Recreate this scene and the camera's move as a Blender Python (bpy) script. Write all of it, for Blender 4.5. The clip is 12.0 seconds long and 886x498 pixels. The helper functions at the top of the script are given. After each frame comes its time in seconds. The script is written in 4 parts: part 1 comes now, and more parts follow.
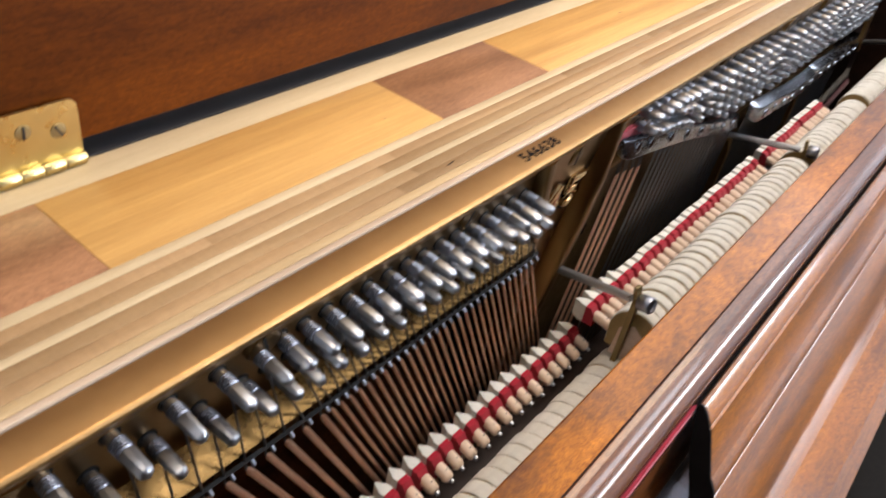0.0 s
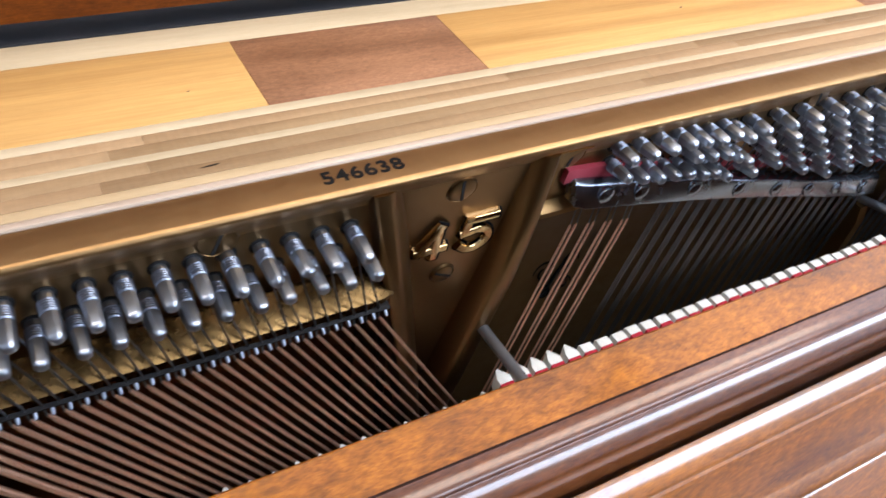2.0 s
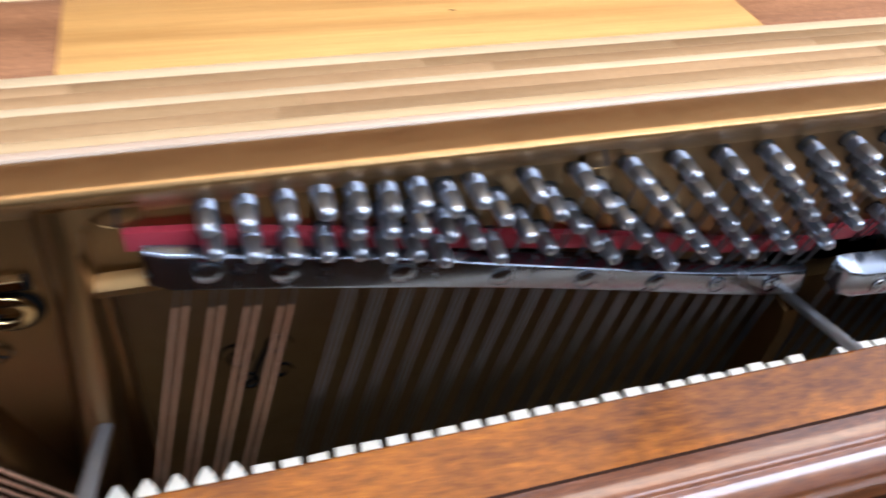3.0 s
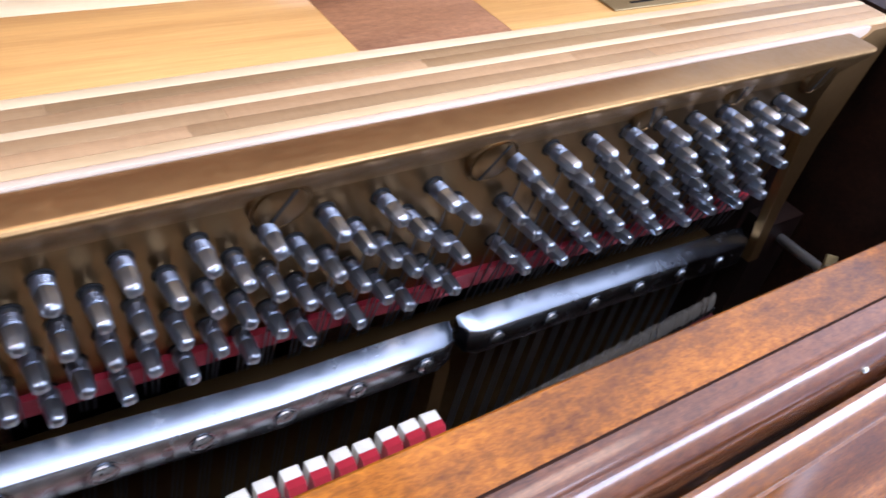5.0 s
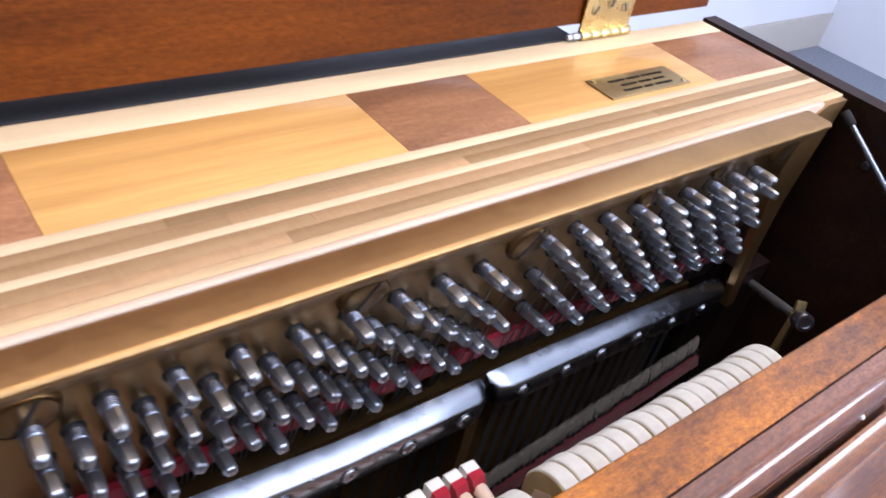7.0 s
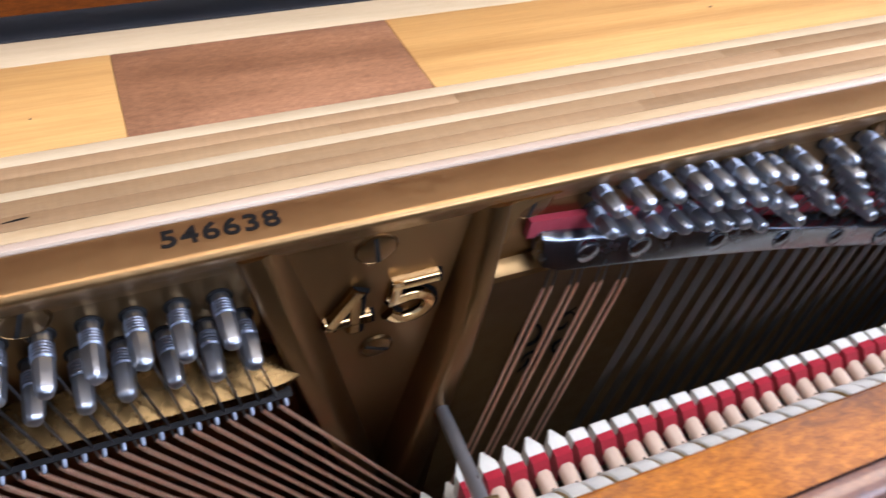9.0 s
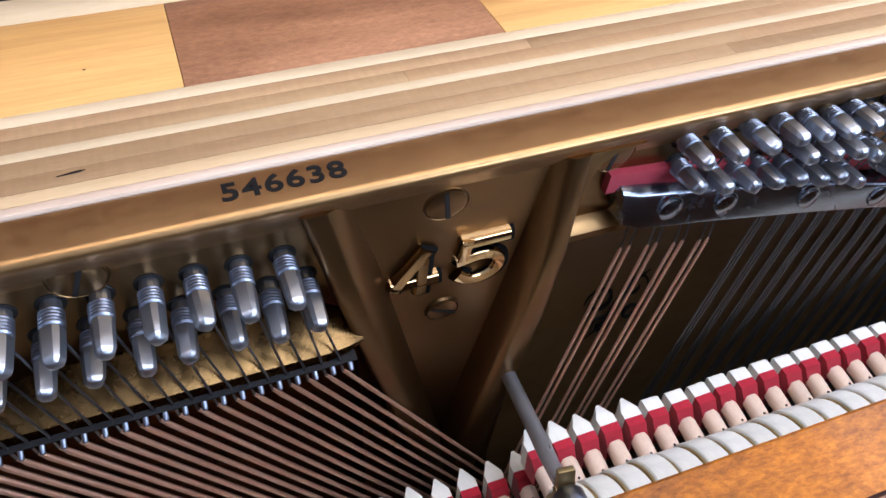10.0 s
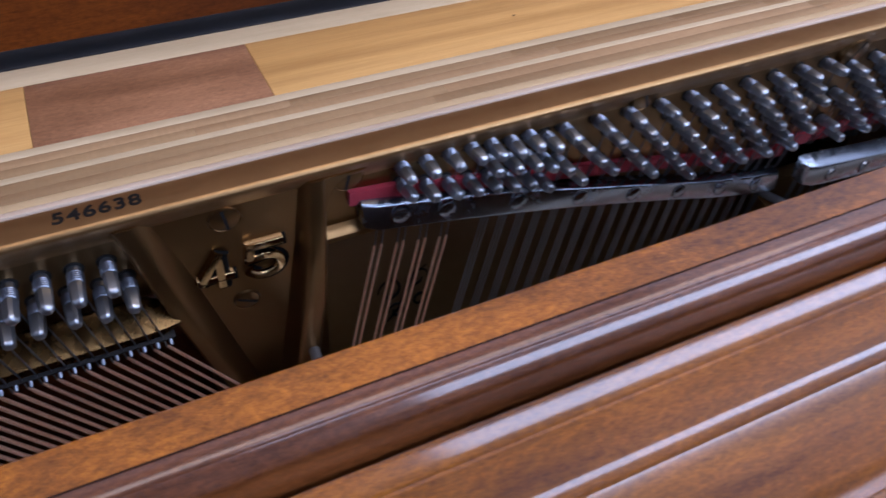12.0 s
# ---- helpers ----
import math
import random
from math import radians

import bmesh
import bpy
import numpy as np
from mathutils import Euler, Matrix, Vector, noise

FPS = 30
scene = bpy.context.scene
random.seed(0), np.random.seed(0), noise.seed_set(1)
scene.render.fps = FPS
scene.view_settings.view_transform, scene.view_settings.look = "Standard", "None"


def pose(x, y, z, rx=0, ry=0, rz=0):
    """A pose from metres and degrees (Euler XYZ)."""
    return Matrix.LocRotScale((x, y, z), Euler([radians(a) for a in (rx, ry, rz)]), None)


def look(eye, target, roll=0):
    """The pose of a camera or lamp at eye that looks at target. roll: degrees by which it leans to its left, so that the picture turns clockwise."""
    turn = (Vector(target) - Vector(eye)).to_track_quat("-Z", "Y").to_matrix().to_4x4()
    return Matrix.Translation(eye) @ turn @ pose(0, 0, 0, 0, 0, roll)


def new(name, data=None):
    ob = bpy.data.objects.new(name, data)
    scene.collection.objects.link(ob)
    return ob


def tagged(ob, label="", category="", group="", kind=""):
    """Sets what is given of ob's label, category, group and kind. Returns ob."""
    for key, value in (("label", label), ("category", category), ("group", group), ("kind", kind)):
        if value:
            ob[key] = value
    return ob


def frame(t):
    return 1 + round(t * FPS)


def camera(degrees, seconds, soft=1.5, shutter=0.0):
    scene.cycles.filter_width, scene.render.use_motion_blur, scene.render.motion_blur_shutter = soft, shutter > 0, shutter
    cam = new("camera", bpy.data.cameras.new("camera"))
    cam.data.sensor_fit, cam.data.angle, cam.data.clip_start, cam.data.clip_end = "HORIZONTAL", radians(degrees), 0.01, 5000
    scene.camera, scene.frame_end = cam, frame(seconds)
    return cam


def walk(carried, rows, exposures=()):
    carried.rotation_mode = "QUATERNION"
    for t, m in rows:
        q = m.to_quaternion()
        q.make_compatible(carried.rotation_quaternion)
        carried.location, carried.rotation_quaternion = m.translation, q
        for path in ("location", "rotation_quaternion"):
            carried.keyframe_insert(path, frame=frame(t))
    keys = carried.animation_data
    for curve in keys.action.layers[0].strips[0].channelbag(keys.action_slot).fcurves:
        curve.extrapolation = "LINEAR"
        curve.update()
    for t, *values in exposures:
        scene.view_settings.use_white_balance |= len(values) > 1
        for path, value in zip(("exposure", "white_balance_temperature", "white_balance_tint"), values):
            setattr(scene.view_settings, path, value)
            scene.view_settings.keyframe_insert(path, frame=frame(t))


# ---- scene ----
cam = camera(59.20, 12.0, 1.5, 0.35)
PATH = [
    (0, (-0.3448, -0.2413, 1.4699), (0.3246, 0.1955, 0.8689), 10.55),
    (0.5, (-0.3365, -0.2270, 1.4367), (0.2553, 0.2342, 0.7755), 11.63),
    (1, (-0.3011, -0.2157, 1.4250), (0.2368, 0.2688, 0.7352), 12.73),
    (1.5, (-0.1999, -0.2633, 1.4418), (0.2736, 0.2946, 0.7603), 10.26),
    (2, (-0.0967, -0.2911, 1.4500), (0.3283, 0.3129, 0.7758), 10.02),
    (2.5, (-0.0278, -0.2720, 1.4459), (0.3297, 0.3662, 0.7641), 9.72),
    (3, (0.1691, -0.2725, 1.4107), (0.4301, 0.4043, 0.7223), 6.84),
    (3.2, (0.2084, -0.2692, 1.4001), (0.4908, 0.4151, 0.7278), 8.24),
    (4.8, (0.4993, -0.2553, 1.4065), (0.9635, 0.3431, 0.7535), 11.36),
    (5, (0.5183, -0.2590, 1.4025), (1.0099, 0.3278, 0.7590), 11.97),
    (5.5, (0.5380, -0.2566, 1.3951), (1.0786, 0.3148, 0.7778), 11.85),
    (6, (0.5400, -0.2533, 1.3978), (1.1092, 0.2939, 0.7841), 12.57),
    (6.5, (0.5013, -0.2393, 1.4184), (1.0795, 0.3046, 0.8102), 13.03),
    (7, (0.4608, -0.2476, 1.4411), (1.0205, 0.3208, 0.8381), 12.74),
    (7.2, (0.4411, -0.2464, 1.4548), (0.9831, 0.3246, 0.8381), 12.72),
    (8.8, (0.0225, -0.2571, 1.4215), (0.3940, 0.3901, 0.7557), 7.53),
    (9, (0.0029, -0.2477, 1.4153), (0.3324, 0.4074, 0.7353), 5.59),
    (9.5, (-0.0021, -0.2363, 1.3984), (0.2846, 0.4178, 0.6984), 3.64),
    (10, (-0.0013, -0.2358, 1.3989), (0.2659, 0.4159, 0.6890), 2.42),
    (10.5, (-0.0073, -0.2350, 1.4000), (0.2611, 0.4143, 0.6884), 2.06),
    (11, (-0.0068, -0.2506, 1.4120), (0.2680, 0.4024, 0.7063), 1.42),
    (11.5, (0.0077, -0.2991, 1.4411), (0.3178, 0.3578, 0.7538), 1.82),
    (12, (0.0395, -0.3527, 1.4700), (0.3705, 0.3008, 0.7893), 1.97),
]
walk(cam, [(t, look(eye, target, roll)) for t, eye, target, roll in PATH],
     exposures=[(0.0, -0.22, 7600, 21), (0.5, -0.16, 7000, 17), (1.0, -0.12, 6500, 15), (1.5, -0.12, 6450, 18), (3.0, -0.10, 6400, 20), (5.0, -0.28, 6050, 27), (7.2, -0.34, 6550, 28), (9.0, -0.16, 6200, 24), (10.5, -0.1, 6050, 22), (11.0, -0.1, 6050, 20), (11.5, -0.28, 5900, 18), (12.0, -1.03, 5750, 29)])

# ---- light and room air ----
world = bpy.data.worlds.new("sky")
scene.world = world
world.use_nodes = True
wn = world.node_tree.nodes
sky = wn.new("ShaderNodeTexSky")
sky.sky_type = "NISHITA"
sky.sun_disc = False
sky.sun_elevation, sky.sun_rotation = radians(42), radians(150)
wn["Background"].inputs["Strength"].default_value = 0.12
world.node_tree.links.new(sky.outputs[0], wn["Background"].inputs["Color"])


def area_lamp(name, m, size_x, size_y, watts, colour):
    data = bpy.data.lights.new(name, "AREA")
    data.shape, data.size, data.size_y, data.energy, data.color = "RECTANGLE", size_x, size_y, watts, colour
    ob = new(name, data)
    ob.matrix_world = m
    return ob


# daylight in the window opening; ceiling panels over the piano, over the player and over the far part of the room
area_lamp("window_light", look((2.45, -2.56, 1.88), (2.45, 0.0, 1.75)), 3.4, 1.1, 232, (0.66, 0.82, 1.0))
area_lamp("ceiling_light", look((0.60, -0.12, 2.66), (0.60, -0.12, 0.0)), 2.2, 0.30, 21, (1.0, 0.87, 0.70))
area_lamp("ceiling_light", look((0.90, -0.78, 2.66), (0.90, -0.78, 0.0)), 1.6, 0.45, 25, (0.70, 0.85, 1.0))
area_lamp("ceiling_light", look((2.15, 0.25, 2.66), (2.15, 0.25, 0.0)), 1.9, 1.7, 22, (0.80, 0.90, 1.0))


# ---- materials ----
def shader(name):
    m = bpy.data.materials.new(name)
    m.use_nodes = True
    return m, m.node_tree.nodes, m.node_tree.links, m.node_tree.nodes["Principled BSDF"]


def ramp(n, stops):
    r = n.new("ShaderNodeValToRGB")
    els = r.color_ramp.elements
    while len(els) < len(stops):
        els.new(0.5)
    for e, (p, c) in zip(els, stops):
        e.position, e.color = p, (*c, 1)
    return r


def coords(n, l, scale):
    tc = n.new("ShaderNodeTexCoord")
    mp = n.new("ShaderNodeMapping")
    mp.inputs["Scale"].default_value = scale
    l.new(tc.outputs["Object"], mp.inputs["Vector"])
    return mp


def noise_tex(n, l, mp, scale, detail=5.0, rough=0.6):
    t = n.new("ShaderNodeTexNoise")
    t.inputs["Scale"].default_value, t.inputs["Detail"].default_value, t.inputs["Roughness"].default_value = scale, detail, rough
    l.new(mp.outputs[0], t.inputs["Vector"])
    return t


def bump(n, l, height, bsdf, strength, distance=0.001):
    b = n.new("ShaderNodeBump")
    b.inputs["Strength"].default_value, b.inputs["Distance"].default_value = strength, distance
    l.new(height, b.inputs["Height"])
    l.new(b.outputs[0], bsdf.inputs["Normal"])


def mix_rgb(n, l, kind, fac, a, b):
    m = n.new("ShaderNodeMix")
    m.data_type, m.blend_type = "RGBA", kind
    if isinstance(fac, float):
        m.inputs[0].default_value = fac
    else:
        l.new(fac, m.inputs[0])
    for socket, v in ((m.inputs[6], a), (m.inputs[7], b)):
        if isinstance(v, tuple):
            socket.default_value = (*v, 1)
        else:
            l.new(v, socket)
    return m.outputs[2]


def wood(name, dark, light, grain=(3, 60, 60), rough=0.5, coat=0.0, figure=0.5, vary=0.0, pores=0.15, coat_rough=0.08, mottle=0.0, ticks=0.0):
    """Wood with long grain, a broad figure and fine pores; vary: how far single pieces differ; mottle: blotches; ticks: saw marks."""
    m, n, l, p = shader(name)
    mp = coords(n, l, grain)
    g = noise_tex(n, l, mp, 6.0, 8.0, 0.65)
    r = ramp(n, [(0.30, dark), (0.72, light)])
    l.new(g.outputs["Fac"], r.inputs["Fac"])
    mp2 = coords(n, l, tuple(s * 0.16 for s in grain))
    broad = noise_tex(n, l, mp2, 5.0, 3.0, 0.5)
    rb = ramp(n, [(0.35, tuple(0.62 * c for c in dark)), (0.65, light)])
    l.new(broad.outputs["Fac"], rb.inputs["Fac"])
    col = mix_rgb(n, l, "MIX", figure, r.outputs[0], rb.outputs[0])
    mp3 = coords(n, l, tuple(s * 9 for s in grain))
    fine = noise_tex(n, l, mp3, 4.0, 2.0, 0.5)
    rf = ramp(n, [(0.42, (0.55, 0.5, 0.45)), (0.56, (1, 1, 1))])
    l.new(fine.outputs["Fac"], rf.inputs["Fac"])
    col = mix_rgb(n, l, "MULTIPLY", pores * 2.0, col, rf.outputs[0])
    if mottle:
        mp4 = coords(n, l, (55, 110, 110))
        blot = noise_tex(n, l, mp4, 4.0, 8.0, 0.75)
        rm = ramp(n, [(0.36, (1 - mottle, 1 - 1.15 * mottle, 1 - 1.25 * mottle)), (0.62, (1.12, 1.12, 1.10))])
        l.new(blot.outputs["Fac"], rm.inputs["Fac"])
        col = mix_rgb(n, l, "MULTIPLY", 1.0, col, rm.outputs[0])
    if ticks:
        mp5 = coords(n, l, (330, 45, 45))
        tick = noise_tex(n, l, mp5, 1.6, 3.0, 0.6)
        rt = ramp(n, [(0.40, (1 - ticks, 1 - ticks, 1 - ticks)), (0.60, (1, 1, 1))])
        l.new(tick.outputs["Fac"], rt.inputs["Fac"])
        col = mix_rgb(n, l, "MULTIPLY", 1.0, col, rt.outputs[0])
    if vary:
        oi = n.new("ShaderNodeObjectInfo")
        rv = ramp(n, [(0.0, (1 - vary, 1 - 1.15 * vary, 1 - 1.3 * vary)), (1.0, (1.0 + vary * 0.3, 1, 1))])
        l.new(oi.outputs["Random"], rv.inputs["Fac"])
        col = mix_rgb(n, l, "MULTIPLY", 1.0, col, rv.outputs[0])
    l.new(col, p.inputs["Base Color"])
    p.inputs["Roughness"].default_value = rough
    p.inputs["Coat Weight"].default_value = coat
    p.inputs["Specular IOR Level"].default_value = 0.5 - 0.35 * coat
    p.inputs["Coat Roughness"].default_value = coat_rough
    bump(n, l, g.outputs["Fac"], p, 0.12, 0.0006)
    return m


def metal(name, colour, rough, grime=0.25, metallic=1.0, scale=120.0, bump_strength=0.05, wear=0.2):
    """Metal or metal paint with smudges and fine unevenness."""
    m, n, l, p = shader(name)
    mp = coords(n, l, (1, 1, 1))
    t = noise_tex(n, l, mp, scale, 6.0, 0.6)
    big = noise_tex(n, l, mp, scale * 0.12, 4.0, 0.6)
    r = ramp(n, [(0.3, tuple(c * (1 - grime) for c in colour)), (0.7, colour)])
    l.new(big.outputs["Fac"], r.inputs["Fac"])
    l.new(r.outputs[0], p.inputs["Base Color"])
    p.inputs["Metallic"].default_value = metallic
    rr = n.new("ShaderNodeMapRange")
    rr.inputs[1].default_value, rr.inputs[2].default_value = 0.3, 0.7
    rr.inputs[3].default_value, rr.inputs[4].default_value = rough * (1 - wear), rough * (1 + wear)
    l.new(t.outputs["Fac"], rr.inputs[0])
    l.new(rr.outputs[0], p.inputs["Roughness"])
    if bump_strength:
        bump(n, l, t.outputs["Fac"], p, bump_strength, 0.0005)
    return m


def felt(name, colour, scale=900.0, vary=0.0):
    m, n, l, p = shader(name)
    mp = coords(n, l, (1, 1, 1))
    t = noise_tex(n, l, mp, scale, 4.0, 0.7)
    big = noise_tex(n, l, mp, 60.0, 3.0, 0.6)
    r = ramp(n, [(0.3, tuple(c * 0.72 for c in colour)), (0.7, colour)])
    l.new(big.outputs["Fac"], r.inputs["Fac"])
    col = r.outputs[0]
    if vary:
        oi = n.new("ShaderNodeObjectInfo")
        rv = ramp(n, [(0.0, (1 - vary, 1 - vary, 1 - 1.3 * vary)), (1.0, (1, 1, 1))])
        l.new(oi.outputs["Random"], rv.inputs["Fac"])
        col = mix_rgb(n, l, "MULTIPLY", 1.0, col, rv.outputs[0])
    l.new(col, p.inputs["Base Color"])
    p.inputs["Roughness"].default_value = 0.95
    p.inputs["Sheen Weight"].default_value = 0.2
    bump(n, l, t.outputs["Fac"], p, 0.5, 0.0004)
    return m


def paint(name, colour, rough=0.6, scale=8.0, spread=0.12):
    m, n, l, p = shader(name)
    mp = coords(n, l, (1, 1, 1))
    t = noise_tex(n, l, mp, scale, 6.0, 0.6)
    r = ramp(n, [(0.3, tuple(c * (1 - spread) for c in colour)), (0.7, colour)])
    l.new(t.outputs["Fac"], r.inputs["Fac"])
    l.new(r.outputs[0], p.inputs["Base Color"])
    p.inputs["Roughness"].default_value = rough
    bump(n, l, t.outputs["Fac"], p, 0.1, 0.001)
    return m


def wound_copper(name):
    """Copper winding: fine rings across each string."""
    m, n, l, p = shader(name)
    tc = n.new("ShaderNodeTexCoord")
    w = n.new("ShaderNodeTexWave")
    w.wave_type, w.bands_direction = "BANDS", "Z"
    w.inputs["Scale"].default_value = 400.0
    l.new(tc.outputs["Object"], w.inputs["Vector"])
    r = ramp(n, [(0.0, (0.55, 0.24, 0.13)), (0.5, (0.97, 0.55, 0.34)), (1.0, (0.99, 0.74, 0.56))])
    l.new(w.outputs["Fac"], r.inputs["Fac"])
    l.new(r.outputs[0], p.inputs["Base Color"])
    p.inputs["Metallic"].default_value, p.inputs["Roughness"].default_value = 0.75, 0.36
    bump(n, l, w.outputs["Fac"], p, 0.35, 0.0003)
    return m


SPRUCE = wood("spruce", (0.60, 0.31, 0.085), (0.77, 0.46, 0.155), (4, 90, 20), 0.5, 0.25, 0.45, 0.10, 0.06)
WALNUT = wood("post_brown", (0.28, 0.126, 0.057), (0.46, 0.232, 0.114), (12, 60, 20), 0.5, 0.2, 0.5, 0.12, 0.16, 0.08, 0.22)
PALE_PLY = wood("pale_ply", (0.56, 0.42, 0.30), (0.68, 0.535, 0.40), (6, 70, 40), 0.45, 0.12, 0.4, 0.04, 0.05)
MAPLE = wood("maple_pale", (0.63, 0.485, 0.285), (0.71, 0.57, 0.36), (6, 70, 40), 0.5, 0.10, 0.4, 0.04, 0.05)
BEECH = wood("beech_ply", (0.39, 0.255, 0.128), (0.51, 0.350, 0.180), (5, 40, 40), 0.5, 0.10, 0.45, 0.28, 0.06, 0.08, 0.0, 0.07)
MAHOGANY = wood("mahogany", (0.125, 0.032, 0.002), (0.60, 0.200, 0.008), (20, 50, 40), 0.40, 1.0, 0.62, 0.0, 0.26, 0.11, 0.42)
DESK_WOOD = wood("desk_mahogany", (0.135, 0.035, 0.002), (0.43, 0.136, 0.008), (7, 55, 40), 0.40, 1.0, 0.62, 0.0, 0.26, 0.13, 0.38)
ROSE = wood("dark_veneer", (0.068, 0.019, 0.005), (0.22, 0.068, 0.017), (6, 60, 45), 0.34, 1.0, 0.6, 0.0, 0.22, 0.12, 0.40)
LID_WOOD = wood("lid_wood", (0.082, 0.0165, 0.0012), (0.195, 0.047, 0.003), (5, 40, 45), 0.55, 0.0, 0.5, 0.0, 0.2, 0.15, 0.3)
# near-black wood: shade inside the case is put into its colour
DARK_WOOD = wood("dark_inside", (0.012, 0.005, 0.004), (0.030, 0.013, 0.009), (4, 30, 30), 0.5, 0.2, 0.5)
# mahogany case sides taken near black: the unlit inner face's shade as colour
CHEEK_SHADED = wood("case_side_shaded", (0.011, 0.005, 0.003), (0.034, 0.014, 0.008), (5, 40, 45), 0.5, 0.1, 0.5, 0.0, 0.2, 0.2, 0.3)
TAN_PLY = wood("tan_ply", (0.58, 0.405, 0.21), (0.67, 0.495, 0.28), (6, 70, 40), 0.5, 0.10, 0.4, 0.05, 0.05)
INLAY = paint("inlay_black", (0.030, 0.014, 0.009), 0.9)
for m in (MAPLE, TAN_PLY, PALE_PLY, BEECH):
    m.node_tree.nodes["Principled BSDF"].inputs["Specular IOR Level"].default_value = 0.25
    m.node_tree.nodes["Principled BSDF"].inputs["Coat Weight"].default_value = 0.0
for m in (LID_WOOD, CHEEK_SHADED):
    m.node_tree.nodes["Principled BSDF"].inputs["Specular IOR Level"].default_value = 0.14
MAHOGANY.node_tree.nodes["Principled BSDF"].inputs["Coat IOR"].default_value = 1.33
for m in (ROSE, DESK_WOOD):
    m.node_tree.nodes["Principled BSDF"].inputs["Coat IOR"].default_value = 1.5
INLAY.node_tree.nodes["Principled BSDF"].inputs["Specular IOR Level"].default_value = 0.05
ACTION_WOOD = wood("action_maple", (0.70, 0.53, 0.40), (0.86, 0.71, 0.57), (60, 8, 60), 0.5, 0.1, 0.3, 0.08, 0.05)
GOLD = metal("bronze_paint", (0.36, 0.205, 0.080), 0.38, 0.16, 0.9, 260.0, 0.03)
PANEL = metal("satin_bronze", (0.235, 0.132, 0.051), 0.33, 0.14, 0.95, 60.0, 0.0, 0.1)
LEDGE = metal("ledge_bronze", (0.19, 0.105, 0.037), 0.27, 0.45, 1.0, 160.0, 0.15)
# the plate's bronze again, darkened for the shade behind the strings
PLATE_SHADED = metal("plate_bronze_shaded", (0.145, 0.078, 0.025), 0.46, 0.3, 0.3, 90.0, 0.02)
POLISHED = metal("polished_bronze", (0.58, 0.38, 0.18), 0.13, 0.12, 1.0, 200.0, 0.0)
NICKEL = metal("pin_steel", (0.45, 0.49, 0.54), 0.33, 0.18, 0.95, 200.0, 0.0, 0.12)
COIL = metal("coil_steel", (0.34, 0.37, 0.43), 0.34, 0.2, 1.0, 300.0, 0.02)
CHROME = metal("polished_steel", (0.30, 0.33, 0.375), 0.24, 0.18, 1.0, 90.0, 0.008, 0.25)
WIRE = metal("string_steel", (0.21, 0.22, 0.24), 0.45, 0.2, 1.0, 200.0, 0.0)
BRASS = metal("brass", (0.72, 0.57, 0.26), 0.30, 0.3, 1.0, 150.0, 0.04)
DULL_BRASS = metal("dull_brass", (0.36, 0.27, 0.13), 0.5, 0.3, 0.9, 150.0, 0.03)
IRON = metal("grey_iron", (0.56, 0.59, 0.62), 0.32, 0.35, 0.8, 150.0, 0.08)
SPRING = metal("grey_bristle", (0.20, 0.18, 0.15), 0.7, 0.3, 0.0, 200.0, 0.0)
COPPER = wound_copper("copper_winding")
RED = felt("red_felt", (0.48, 0.015, 0.036))
MAROON = felt("dark_red_felt", (0.085, 0.008, 0.012))
WHITE_FELT = felt("white_felt", (0.92, 0.94, 0.88), vary=0.08)
TAN_FELT = felt("tan_felt", (0.46, 0.33, 0.14))
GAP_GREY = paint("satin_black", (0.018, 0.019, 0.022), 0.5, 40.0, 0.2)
BLACK = paint("black_felt", (0.012, 0.011, 0.011), 0.8, 80.0, 0.4)
HOLE = paint("pin_hole", (0.010, 0.008, 0.006), 0.7, 80.0, 0.3)
INK = paint("black_ink", (0.012, 0.011, 0.010), 0.8, 200.0, 0.3)
INK.node_tree.nodes["Principled BSDF"].inputs["Specular IOR Level"].default_value = 0.08
WALL = paint("wall_white", (0.74, 0.75, 0.78), 0.8, 1.5, 0.06)
CEIL = paint("ceiling_white", (0.80, 0.80, 0.78), 0.85, 1.5, 0.04)
PLINTH = paint("beige_plinth", (0.52, 0.48, 0.42), 0.6, 2.0, 0.08)
CARPET = felt("carpet_grey", (0.20, 0.23, 0.28), 300.0)


# ---- shape helpers ----
def link_mesh(name, bm, material):
    me = bpy.data.meshes.new(name)
    bmesh.ops.recalc_face_normals(bm, faces=bm.faces)
    bm.to_mesh(me)
    bm.free()
    me.materials.append(material)
    return new(name, me)


def smooth(ob, degrees=35):
    me = ob.data
    me.polygons.foreach_set("use_smooth", [True] * len(me.polygons))
    me.set_sharp_from_angle(angle=radians(degrees))
    return ob


def under(ob, parent):
    ob.parent = parent
    ob.matrix_parent_inverse = parent.matrix_basis.inverted()
    return ob


def part(name, bm, material, parent, label="", angle=35):
    ob = smooth(link_mesh(name, bm, material), angle)
    under(ob, parent)
    if label:
        tagged(ob, label)
    return ob


def thing(name, base, label, category, group="", kind=""):
    ob = new(name)
    ob.empty_display_size = 0.05
    ob.matrix_basis = Matrix.Translation(base)
    return tagged(ob, label, category, group, kind)


def box(x0, x1, y0, y1, z0, z1, bevel=0.0, bm=None):
    bm = bm or bmesh.new()
    made = bmesh.ops.create_cube(bm, size=1.0, matrix=Matrix.LocRotScale(
        ((x0 + x1) / 2, (y0 + y1) / 2, (z0 + z1) / 2), None, (x1 - x0, y1 - y0, z1 - z0)))
    if bevel:
        edges = {e for v in made["verts"] for e in v.link_edges}
        bmesh.ops.bevel(bm, geom=list(edges), offset=bevel, segments=2, affect="EDGES", profile=0.5)
    return bm


